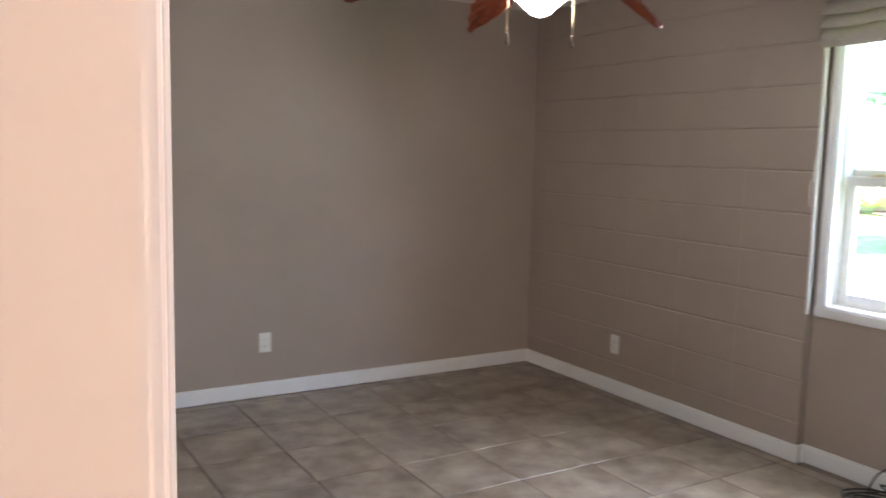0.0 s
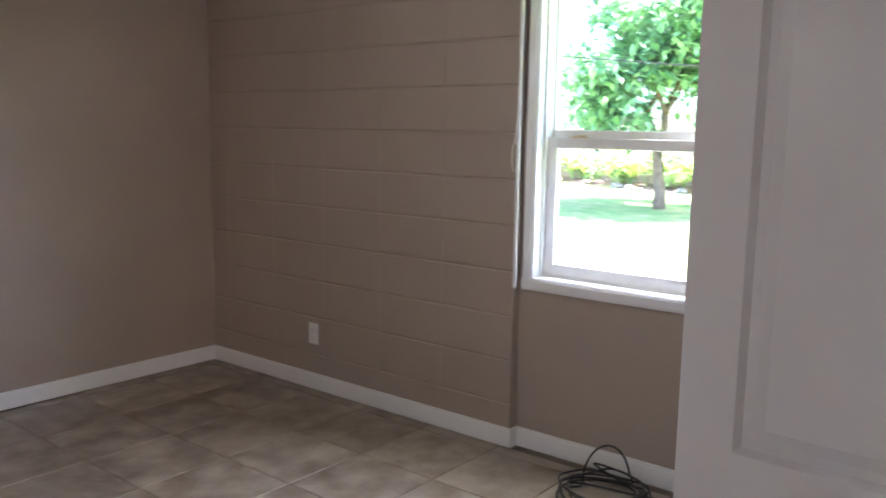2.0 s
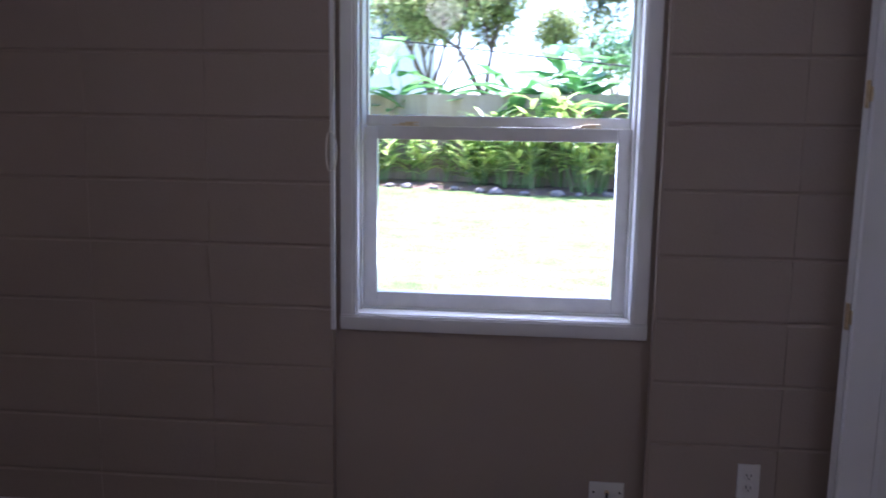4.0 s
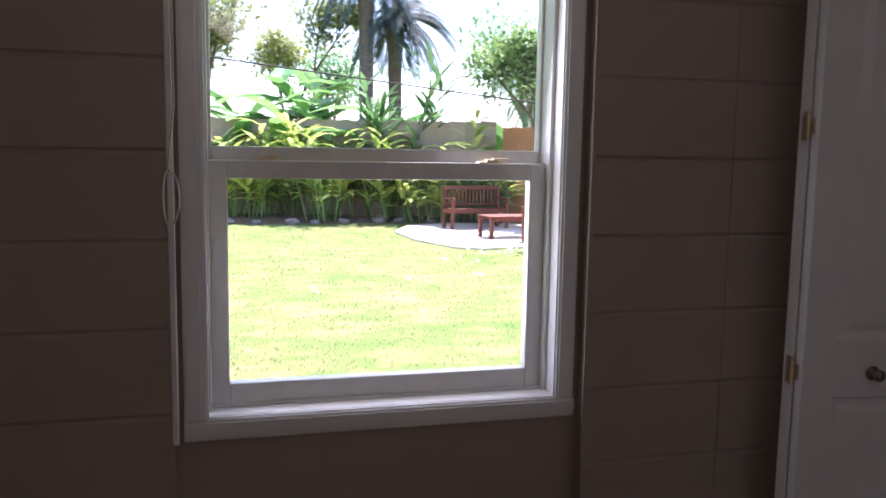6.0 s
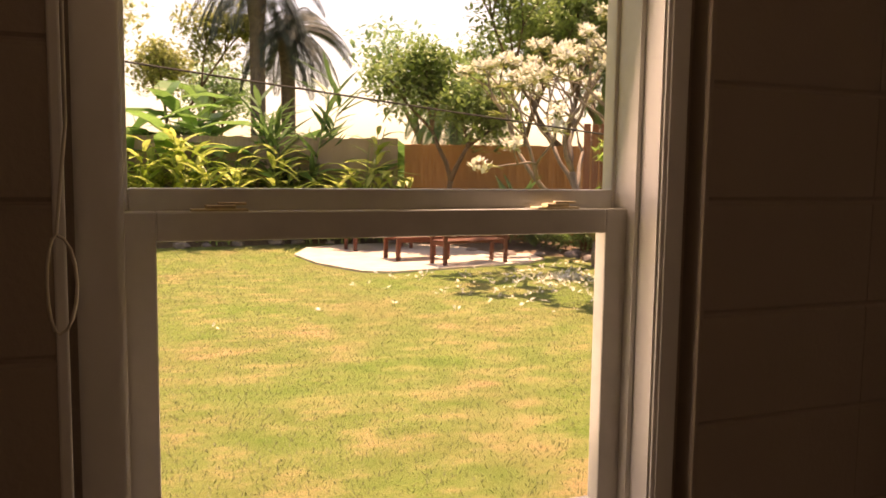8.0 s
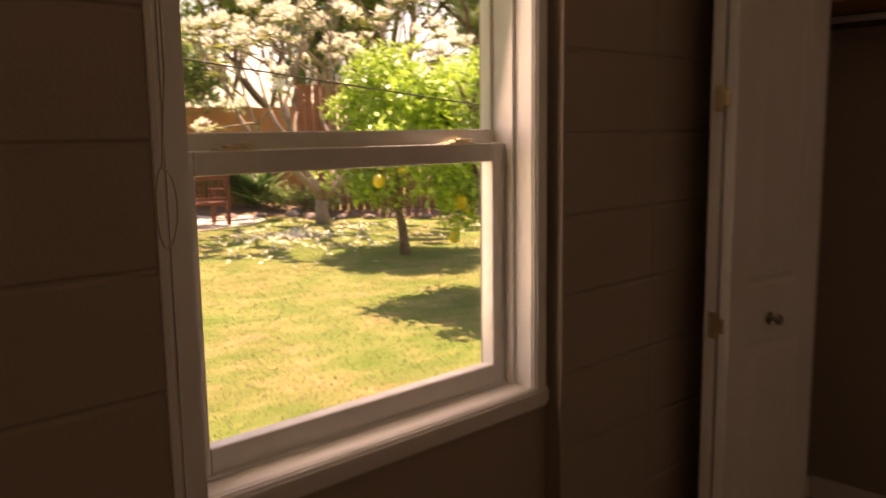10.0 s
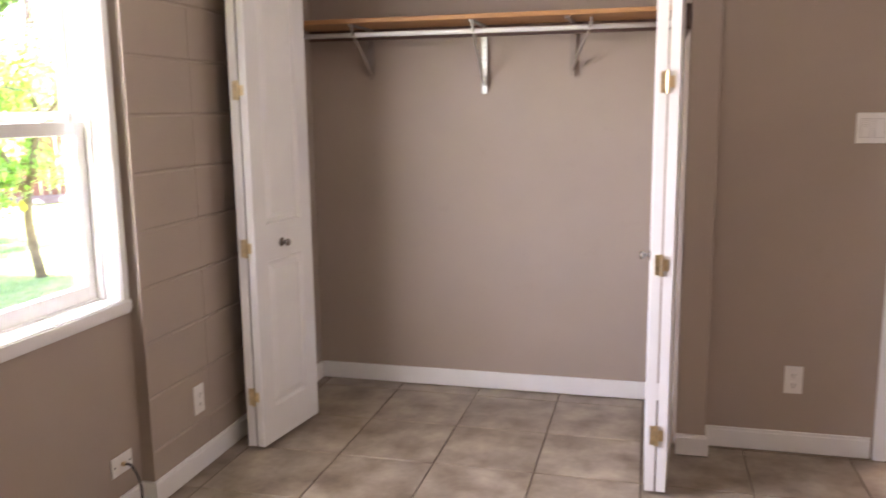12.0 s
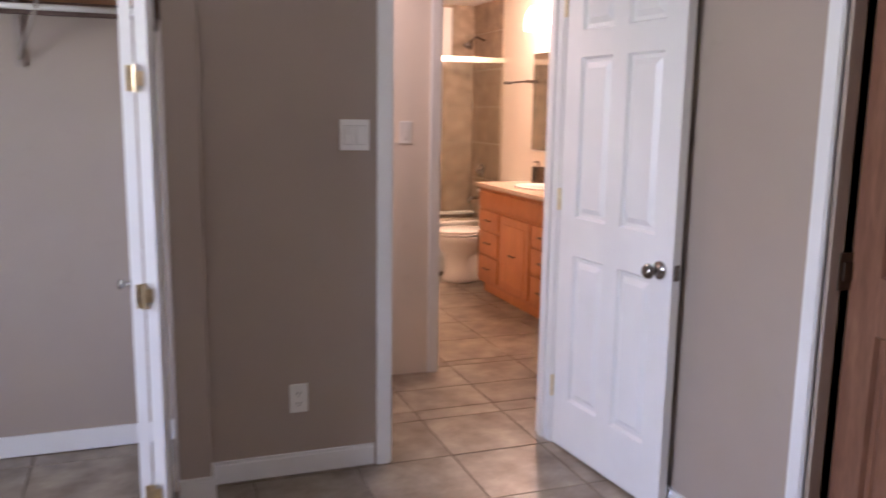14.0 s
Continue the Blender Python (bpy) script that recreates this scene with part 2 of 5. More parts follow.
M_FENCE_RED = wood("fence_redwood", (0.22, 0.085, 0.05), (0.36, 0.16, 0.09), 0.75, along=(8, 8, 0.8), scale=2.0, spec=0.2)
M_TEAK = wood("bench_wood", (0.12, 0.03, 0.016), (0.22, 0.062, 0.032), 0.55, along=(6, 6, 6), scale=3)
M_BARK = plain("bark_brown", (0.17, 0.115, 0.075), 0.9, vary=0.35, scale=12, bumpy=1.0, grain=45)
M_BARKGREY = plain("bark_grey", (0.23, 0.18, 0.14), 0.85, vary=0.3, scale=14, bumpy=0.8, grain=45)
M_PALMBARK = plain("palm_bark", (0.15, 0.115, 0.09), 0.9, vary=0.35, scale=10, bumpy=1.0, grain=30)
M_LEMON = leaf_material("citrus_leaf", (0.20, 0.38, 0.051), (0.50, 0.72, 0.153), 0.35)
M_PLUM = leaf_material("plumeria_leaf", (0.10, 0.15, 0.051), (0.34, 0.38, 0.136), 0.45)
M_BLOSSOM = leaf_material("plumeria_blossom", (0.86, 0.82, 0.60), (0.95, 0.94, 0.88), 0.6, 0.25)
M_TREE = leaf_material("broad_tree_leaf", (0.12, 0.26, 0.11), (0.34, 0.52, 0.25), 0.4)
# paler than the shrub leaf: sunlight on the foliage is put into the colour
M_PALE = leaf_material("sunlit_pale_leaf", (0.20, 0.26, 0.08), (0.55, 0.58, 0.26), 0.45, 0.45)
M_SHRUB = leaf_material("shrub_leaf", (0.11, 0.20, 0.06), (0.32, 0.46, 0.16), 0.5)
M_GINGER = leaf_material("ginger_leaf", (0.26, 0.40, 0.07), (0.72, 0.78, 0.26), 0.35, 0.4)
M_BANANA = leaf_material("banana_leaf", (0.06, 0.20, 0.05), (0.24, 0.46, 0.14), 0.3, 0.35)
# near-black green: the fronds' backlit shade is put into the colour
M_PALM = leaf_material("backlit_palm_frond", (0.02, 0.036, 0.035), (0.07, 0.10, 0.085), 0.7, 0.1)
M_AGAVE = leaf_material("agave_leaf", (0.05, 0.13, 0.051), (0.15, 0.28, 0.102), 0.4)
M_FRUIT = plain("lemon_peel", (0.75, 0.55, 0.06), 0.4, vary=0.1, scale=40, bumpy=0.3, grain=120)
M_STUCCO = plain("house_stucco", (0.66, 0.64, 0.60), 0.9, vary=0.06, scale=3, bumpy=0.4, grain=60)
M_ROOF = plain("roof_shingle", (0.16, 0.14, 0.13), 0.9, vary=0.3, scale=8, bumpy=0.5)
M_DARKGLASS = plain("far_window_glass", (0.05, 0.07, 0.09), 0.1, vary=0.2, bumpy=0)
M_WIRE = plain("utility_wire", (0.02, 0.02, 0.02), 0.6, bumpy=0)

# ---- shape helpers ----
def box(bm, x0, x1, y0, y1, z0, z1, m=None):
    v = [bm.verts.new((x, y, z)) for z in (z0, z1) for x, y in ((x0, y0), (x1, y0), (x1, y1), (x0, y1))]
    for f in ((3, 2, 1, 0), (4, 5, 6, 7), (0, 1, 5, 4), (1, 2, 6, 5), (2, 3, 7, 6), (3, 0, 4, 7)):
        bm.faces.new([v[i] for i in f])
    if m is not None:
        bmesh.ops.transform(bm, matrix=m, verts=v)
    return v


def soften(bm, width=0.003, segments=2):
    bmesh.ops.bevel(bm, geom=bm.edges[:], offset=width, segments=segments, affect="EDGES", profile=0.5, clamp_overlap=True)


def boxes(*specs, bevel=0.0, segments=2):
    bm = bmesh.new()
    for s in specs:
        box(bm, *s)
    if bevel:
        soften(bm, bevel, segments)
    return bm


def part(name, bm, mat, parent=None, label="", smooth=False):
    me = bpy.data.meshes.new(name)
    bm.normal_update()
    bm.to_mesh(me)
    bm.free()
    me.materials.append(mat)
    if smooth:
        for p in me.polygons:
            p.use_smooth = True
    ob = new(name, me)
    if parent is not None:
        ob.parent = parent
    if label:
        ob["label"] = label
    return ob


def raw(name, verts, faces, mat, parent=None, label="", smooth=False):
    me = bpy.data.meshes.new(name)
    me.from_pydata(verts, [], faces)
    me.update()
    me.materials.append(mat)
    if smooth:
        for p in me.polygons:
            p.use_smooth = True
    ob = new(name, me)
    if parent is not None:
        ob.parent = parent
    if label:
        ob["label"] = label
    return ob


def lathe(bm, profile, m=None, n=24):
    """A body of revolution round z from (radius, height) pairs."""
    rings = []
    made = []
    for r, z in profile:
        ring = [bm.verts.new((r * math.cos(2 * math.pi * i / n), r * math.sin(2 * math.pi * i / n), z)) for i in range(n)]
        rings.append(ring)
        made += ring
    for a, b in zip(rings, rings[1:]):
        for i in range(n):
            bm.faces.new((a[i], a[(i + 1) % n], b[(i + 1) % n], b[i]))
    bm.faces.new(rings[0][::-1])
    bm.faces.new(rings[-1])
    if m is not None:
        bmesh.ops.transform(bm, matrix=m, verts=made)
    return made


def tube(verts, faces, pts, radii, n=7):
    """Adds a tapered tube along pts to the lists."""
    base = len(verts)
    pts = [Vector(p) for p in pts]
    for i, p in enumerate(pts):
        d = (pts[min(i + 1, len(pts) - 1)] - pts[max(i - 1, 0)])
        d = d.normalized() if d.length > 1e-9 else Vector((0, 0, 1))
        u = d.cross(Vector((0, 0, 1)) if abs(d.z) < 0.9 else Vector((1, 0, 0))).normalized()
        w = d.cross(u)
        r = radii[i] if isinstance(radii, (list, tuple)) else radii
        for k in range(n):
            a = 2 * math.pi * k / n
            verts.append(tuple(p + (u * math.cos(a) + w * math.sin(a)) * r))
    for i in range(len(pts) - 1):
        for k in range(n):
            a, b = base + i * n + k, base + i * n + (k + 1) % n
            faces.append((a, b, b + n, a + n))
    faces.append(tuple(base + k for k in range(n))[::-1])
    faces.append(tuple(base + (len(pts) - 1) * n + k for k in range(n)))


def empty(name, m=None):
    ob = new(name)
    ob.empty_display_size = 0.1
    if m is not None:
        ob.matrix_world = m
    return ob


def structure(ob, label, category):
    return tagged(ob, label, category, kind="structure")

# ---- the room's shell ----
XE, XN, YN, YS, XW, ZC = 3.10, 3.15, 3.932, -0.235, -0.40, 2.40
JOG_N, JOG_S = 1.771, 0.756

structure(part("wall_north", boxes((XW - 0.12, XE + 0.22, YN, YN + 0.14, -0.1, ZC)), M_WALL), "taupe painted plaster wall with a white baseboard", "wall")
structure(part("wall_west", boxes((XW - 0.115, XW, YS - 0.115, 1.105, -0.1, ZC), (XW - 0.115, XW, 1.865, YN, -0.1, ZC), (XW - 0.115, XW, 1.105, 1.865, 2.04, ZC)), M_WALL),
          "taupe painted wall with a door opening", "wall")
structure(part("wall_south", boxes((XW, -0.29, YS - 0.115, YS, -0.1, ZC), (0.455, 1.15, YS - 0.115, YS, -0.1, ZC), (-0.29, 0.455, YS - 0.115, YS, 2.055, ZC)), M_WALL),
          "taupe painted wall beside the bedroom doorway", "wall")
structure(part("wall_closet_return", boxes((1.15, 1.262, -0.75, -0.115, -0.1, ZC), bevel=0.004), M_WALL), "taupe painted wall end beside the closet opening", "wall")
structure(part("wall_closet_back", boxes((1.262, XE + 0.1, -0.86, -0.738, -0.1, ZC)), M_WALL), "taupe painted back wall of the open closet", "wall")
XC = 3.072
structure(part("wall_closet_side", boxes((XC, XE - 0.002, -0.738, -0.205, -0.1, ZC)), M_WALL), "taupe painted side wall of the open closet", "wall")
# window wall: core, niche panel and the opening for the window
WY0, WY1, WZ0, WZ1 = 0.815, 1.712, 0.768, 2.12
structure(part("wall_east", boxes(
    (XE + 0.005, XE + 0.22, JOG_N, YN, -0.25, ZC), (XE + 0.005, XE + 0.22, -0.86, JOG_S, -0.25, ZC),
    (XN, XE + 0.22, JOG_S, WY0, -0.25, ZC), (XN, XE + 0.22, WY1, JOG_N, -0.25, ZC),
    (XN, XE + 0.22, WY0, WY1, -0.25, WZ0), (XN, XE + 0.22, WY0, WY1, WZ1, ZC)), M_BLOCK),
    "taupe painted concrete block wall with a window niche", "wall")
structure(part("ceiling", boxes((XW - 1.6, XE + 0.9, -4.8, YN + 0.6, ZC, ZC + 0.16)), M_CEIL), "off-white painted ceiling", "ceiling")

# hall and bathroom beyond the doorway
structure(part("wall_hall_far", boxes((-0.118, 1.15, -1.41, -1.292, -0.1, ZC), (-1.75, -0.84, -1.41, -1.292, -0.1, ZC), (-0.84, -0.118, -1.41, -1.292, 2.05, ZC)), M_HALL),
          "cream painted hall wall with a bathroom doorway", "wall")
structure(part("wall_hall_end", boxes((1.15, 1.26, -1.41, -0.75, -0.1, ZC), (-1.86, -1.75, -1.41, -0.35, -0.1, ZC), (-1.86, XW - 0.115, -0.35, -0.235, -0.1, ZC)), M_HALL),
          "cream painted end walls of the hall", "wall")
structure(part("wall_bath_west", boxes((-1.80, -1.68, -4.7, -1.41, -0.1, ZC)), M_HALL), "cream painted bathroom wall over the vanity", "wall")
structure(part("wall_bath_east", boxes((0.0, 0.12, -4.7, -1.41, -0.1, ZC)), M_HALL), "cream painted bathroom wall", "wall")
structure(part("wall_bath_back", boxes((-1.80, 0.12, -4.82, -4.70, -0.1, ZC)), M_BATHTILE), "brown stone tiled shower wall", "wall")
structure(part("wall_west_room", boxes((-2.7, -2.6, -0.2, 3.2, -0.1, ZC), (-2.6, XW - 0.115, -0.235, -0.13, -0.1, ZC), (-2.6, XW - 0.115, 3.1, 3.2, -0.1, ZC)), M_HALL),
          "plain wall of the neighbouring room", "wall")
# roof slab out of view, added to block the sun from room and window
structure(part("roof", boxes((-3.4, XE + 1.15, -5.6, YN + 1.2, ZC + 0.16, ZC + 0.28)), M_ROOF), "unseen flat roof slab with an overhang, added to keep the sun out", "roof")

# ---- baseboards, butted end to end ----
def baseboard(name, x0, x1, y0, y1, label="white painted wooden baseboard"):
    bm = boxes((x0, x1, y0, y1, 0.005, 0.078))
    dx, dy = x1 - x0, y1 - y0
    t = 0.004
    if dx > dy:
        box(bm, x0, x1, y0 + (t if name.endswith("n") else 0), y1 - (0 if name.endswith("n") else t), 0.078, 0.090)
    else:
        box(bm, x0 + (t if name.endswith("e") else 0), x1 - (0 if name.endswith("e") else t), y0, y1, 0.078, 0.090)
    return structure(part("baseboard", bm, M_TRIM), label, "baseboard")


BT = 0.014
baseboard("n", XW + BT, XE - BT, YN - BT, YN)
baseboard("e", XE - BT, XE, JOG_N - 0.0, YN)
baseboard("s", XE - BT, XN, JOG_N - BT, JOG_N)
baseboard("e", XN - BT, XN, JOG_S + BT, JOG_N - BT)
baseboard("n", XE - BT, XN, JOG_S, JOG_S + BT)
baseboard("e", XE - BT, XE, -0.205, JOG_S)
baseboard("e", XC - BT, XC, -0.722, -0.205)
baseboard("n", 1.262, XC - BT, -0.738, -0.724)
baseboard("s", 0.512, 1.136, YS, YS + BT)
baseboard("w", 1.136, 1.15, YS, -0.115 + BT)
baseboard("s", 1.15, 1.262, -0.115, -0.115 + BT)
baseboard("w", XW, XW + BT, YS, 1.015)
baseboard("w", XW, XW + BT, 1.955, YN)


# ---- door casings and jambs ----
def casing_bar(bm, a0, a1, b0, b1, face, out, axis, horizontal=False):
    """A casing bar with a stepped profile. axis: the wall's normal; out: +1 or -1."""
    lay = ((0.0, 0.011, 0.0), (0.011, 0.016, 0.010))
    for d0, d1, inset in lay:
        f0, f1 = sorted((face + out * d0, face + out * d1))
        p0, p1, q0, q1 = a0, a1, b0, b1
        if horizontal:
            q0, q1 = q0 + inset, q1 - inset * 0.4
        else:
            p0, p1 = p0 + inset, p1 - inset * 0.4
        if axis == "y":
            box(bm, p0, p1, f0, f1, q0, q1)
        else:
            box(bm, f0, f1, p0, p1, q0, q1)


def door_lining(name, axis, lo, hi, top, f0, f1, label, jamb_mat=None):
    """Jambs, head, stops and casings on both faces of an opening lo..hi; the wall lies between f0 < f1."""
    root = structure(empty(name), label, "door frame")
    t = 0.019
    def put(nm, a0, a1, c0, c1, z0, z1, bev=0.002):
        bm = boxes((a0, a1, c0, c1, z0, z1) if axis == "y" else (c0, c1, a0, a1, z0, z1), bevel=bev)
        return part(nm, bm, jamb_mat if jamb_mat and nm == "jamb" else M_TRIM, root)
    put("jamb", lo, lo + t, f0, f1, 0.0, top)
    put("jamb", hi - t, hi, f0, f1, 0.0, top)
    put("head", lo + t, hi - t, f0, f1, top - t, top)
    m = (f0 + f1) / 2
    put("door_stop", lo + t, lo + t + 0.011, m - 0.018, m + 0.018, 0.0, top - t)
    put("door_stop", hi - t - 0.011, hi - t, m - 0.018, m + 0.018, 0.0, top - t)
    put("door_stop", lo + t + 0.011, hi - t - 0.011, m - 0.018, m + 0.018, top - t - 0.011, top - t)
    for face, out in ((f0, -1), (f1, 1)):
        for a0, a1 in ((lo - 0.045, lo + 0.012), (hi - 0.012, hi + 0.045)):
            bm = bmesh.new()
            casing_bar(bm, a0, a1, 0.0, top - 0.012, face, out, axis)
            part("casing", bm, M_TRIM, root)
        bm = bmesh.new()
        casing_bar(bm, lo - 0.045, hi + 0.045, top - 0.012, top + 0.045, face, out, axis, True)
        part("casing", bm, M_TRIM, root)
    return root


door_a = door_lining("door_1", "y", -0.290, 0.455, 2.055, YS - 0.115, YS, "white painted frame of the bedroom doorway")
door_b = door_lining("door_2", "x", 1.075, 1.865, 2.04, XW - 0.115, XW, "white cased doorway with brown stained wooden jambs", M_STAIN)
door_c = door_lining("door_3", "y", -0.84, -0.118, 2.05, -1.41, -1.292, "white painted frame of the bathroom doorway")
part("strike_plate", boxes((XW - 0.088, XW - 0.030, 1.0935, 1.1075, 0.945, 1.050), (XW - 0.076, XW - 0.044, 1.1070, 1.1115, 0.972, 1.024), bevel=0.001), M_BRONZE, door_b, "dark bronze strike plate")
part("strike_plate", boxes((0.4325, 0.4355, YS - 0.045, YS - 0.012, 0.90, 0.96), bevel=0.001), M_NICKEL, door_a, "worn metal strike plate")


# ---- six-panel door leaf ----
def panel_front(bm, x0, x1, z0, z1, y, out):
    """A raised panel: a sunk groove round a bevelled field, on the face y with the outward side out."""
    g, d = 0.022, 0.014
    rings = [(0.0, 0.0), (0.008, -d), (g, -d), (g + 0.022, -0.0015)]
    loops = []
    for inset, depth in rings:
        yy = y + out * depth
        loops.append([bm.verts.new(p) for p in ((x0 + inset, yy, z0 + inset), (x1 - inset, yy, z0 + inset), (x1 - inset, yy, z1 - inset), (x0 + inset, yy, z1 - inset))])
    for a, b in zip(loops, loops[1:]):
        for i in range(4):
            q = (a[i], a[(i + 1) % 4], b[(i + 1) % 4], b[i])
            bm.faces.new(q if out < 0 else q[::-1])
    bm.faces.new(loops[-1] if out < 0 else loops[-1][::-1])
    return loops[0]


def panelled_leaf(width, height, thick, cols, rows):
    """A door slab with moulded panels on both faces. cols: panel x spans; rows: panel z spans. Stands on z=0, x from 0."""
    bm = bmesh.new()
    for y, out in ((0.0, -1), (thick, 1)):
        xs = sorted({0.0, width, *[v for c in cols for v in c]})
        zs = sorted({0.0, height, *[v for r in rows for v in r]})
        for xa, xb in zip(xs, xs[1:]):
            for za, zb in zip(zs, zs[1:]):
                if (xa, xb) in cols and (za, zb) in rows:
                    panel_front(bm, xa, xb, za, zb, y, out)
                else:
                    q = [bm.verts.new(p) for p in ((xa, y, za), (xb, y, za), (xb, y, zb), (xa, y, zb))]
                    bm.faces.new(q if out < 0 else q[::-1])
    for q in (((0, 0, 0), (0, 0, height), (0, thick, height), (0, thick, 0)), ((width, 0, 0), (width, thick, 0), (width, thick, height), (width, 0, height)),
              ((0, 0, 0), (0, thick, 0), (width, thick, 0), (width, 0, 0)), ((0, 0, height), (width, 0, height), (width, thick, height), (0, thick, height))):
        bm.faces.new([bm.verts.new(p) for p in q])
    bmesh.ops.remove_doubles(bm, verts=bm.verts[:], dist=0.0002)
    bmesh.ops.recalc_face_normals(bm, faces=bm.faces[:])
    return bm


def knob_mesh(scale=1.0):
    bm = bmesh.new()
    lathe(bm, [(0.030, 0), (0.031, 0.004), (0.026, 0.008), (0.011, 0.011), (0.010, 0.028), (0.018, 0.034), (0.0255, 0.044), (0.026, 0.052), (0.020, 0.061), (0.008, 0.064)])
    bmesh.ops.scale(bm, vec=(scale, scale, scale), verts=bm.verts[:])
    return bm


leaf = empty("bedroom_door")
slab = part("slab", panelled_leaf(0.70, 2.02, 0.035, [(0.105, 0.305), (0.395, 0.595)], [(0.215, 0.83), (0.985, 1.615), (1.715, 1.915)]), M_DOOR, leaf)
for side in (0, 1):
    k = part("door_knob", knob_mesh(1.05), M_NICKEL, leaf, "dark nickel door knob", smooth=True)
    k.matrix_local = pose(0.637, 0.035 if side else 0.0, 0.868, -90 if side else 90)
for z in (0.25, 1.05, 1.82):
    bm = bmesh.new()
    lathe(bm, [(0.007, -0.045), (0.007, 0.045)], pose(-0.006, -0.006, z), 10)
    box(bm, -0.005, 0.0005, 0.0, 0.028, z - 0.044, z + 0.044)
    part("hinge", bm, M_BRASS, leaf)
part("latch", boxes((0.6995, 0.7025, 0.006, 0.029, 0.84, 0.895)), M_NICKEL, leaf)
leaf.matrix_world = pose(-0.275, YS + 0.035, 0.012, 0, 0, 95.0)
tagged(leaf, "white painted six-panel wooden door standing open into the room", "door")


# closed leaf added in place of the dim brown room beyond the doorway
leaf_b = empty("added_side_door")
part("slab", panelled_leaf(0.745, 2.01, 0.035, [(0.105, 0.32), (0.425, 0.64)], [(0.215, 0.83), (0.985, 1.615), (1.715, 1.90)]), M_STAIN, leaf_b)
for side in (0, 1):
    k = part("door_knob", knob_mesh(1.0), M_BRONZE, leaf_b, "dark bronze door knob", smooth=True)
    k.matrix_local = pose(0.685, 0.035 if side else 0.0, 0.925, -90 if side else 90)
leaf_b.matrix_world = pose(XW - 0.0762, 1.0965, 0.010, 0, 0, 90)
tagged(leaf_b, "brown door leaf added to close the second doorway", "door")


# ---- closet: bifold doors, shelf, rod, brackets ----
def bifold_leaf(parent, label=""):
    bm = panelled_leaf(0.428, 2.33, 0.034, [(0.085, 0.343)], [(0.15, 0.78), (0.93, 2.20)])
    return part("leaf", bm, M_DOOR, parent)


def butt_hinge(parent, m):
    bm = bmesh.new()
    box(bm, -0.024, -0.004, -0.002, 0.001, -0.036, 0.036)
    box(bm, 0.004, 0.022, -0.002, 0.001, -0.020, 0.020)
    lathe(bm, [(0.0055, -0.038), (0.0055, 0.038)], pose(0, -0.004, 0), 10)
    for z in (-0.024, 0.024):
        lathe(bm, [(0.004, 0), (0.003, 0.0015)], pose(-0.015, -0.002, z, 90), 8)
    h = part("hinge", bm, M_BRASS, parent, "shiny brass hinge")
    h.matrix_local = m
    return h


def bifold(name_label, tip_lead, base_lead, tip_pivot, base_pivot, knob_side):
    """Two folded leaves. Each runs from its base to the shared tip; the faces are given by their centre lines in plan."""
    root = empty("bifold_door")
    ends = []
    for tip, base in ((tip_lead, base_lead), (tip_pivot, base_pivot)):
        lf = bifold_leaf(root)
        d = Vector((tip[0] - base[0], tip[1] - base[1]))
        ang = math.degrees(math.atan2(d.y, d.x))
        n = Vector((-d.y, d.x)).normalized() * 0.017
        lf.matrix_local = pose(tip[0] - d.normalized().x * 0.428 - n.x, tip[1] - d.normalized().y * 0.428 - n.y, 0.018, 0, 0, ang)
        ends.append((d.normalized(), tip))
    mid = ((tip_lead[0] + tip_pivot[0]) / 2, max(tip_lead[1], tip_pivot[1]))
    for z in (0.235, 0.862, 1.489, 2.115):
        butt_hinge(root, pose(mid[0], mid[1] + 0.003, z, 0, 0, 180))
    kb = part("knob", knob_mesh(0.62), M_NICKEL, root, "small nickel knob", smooth=True)
    d, tip = ends[0]
    side = Vector((-d.y, d.x)) * (1 if knob_side * (-d.y) > 0 else -1)
    p = Vector(tip) - d * 0.19 + side * 0.017
    kb.matrix_local = pose(p.x, p.y, 0.862, 90, 0, math.degrees(math.atan2(side.y, side.x)) + 90)
    return tagged(root, name_label, "closet door", group="closet bifold doors")


bifold("white two-panel bifold closet door folded open against the block wall", (2.945, 0.232), (2.882, -0.190), (2.986, 0.232), (3.050, -0.190), -1)
bifold("white two-panel bifold closet door folded open beside the wall end", (1.366, 0.286), (1.372, -0.140), (1.326, 0.286), (1.300, -0.140), 1)

track = part("closet_track", boxes((1.262, XE, -0.205, -0.165, 2.372, ZC), bevel=0.002), M_TRIM)
tagged(track, "white metal bifold track under the ceiling", "door track")
shelf = part("closet_shelf", boxes((1.264, XC - 0.002, -0.736, -0.405, 1.795, 1.815), bevel=0.003), M_PINE)
tagged(shelf, "varnished pine board shelf along the closet", "shelf")
cleat = part("shelf_cleat", boxes((1.262, 1.282, -0.70, -0.17, 1.70, 1.795), bevel=0.002), M_DARKWOOD)
tagged(cleat, "dark brown wooden shelf support at the closet end", "shelf support")
cleat_b = part("shelf_cleat", boxes((1.284, XC - 0.002, -0.736, -0.718, 1.745, 1.795), bevel=0.002), M_DARKWOOD)
tagged(cleat_b, "dark wooden shelf support along the closet wall", "shelf support")
vs, fs = [], []
tube(vs, fs, [(1.284, -0.47, 1.748), (XC, -0.47, 1.748)], 0.011, 16)
tagged(raw("closet_rod", vs, fs, M_TRIM, smooth=True), "white closet hanging rod below the shelf", "closet rod")


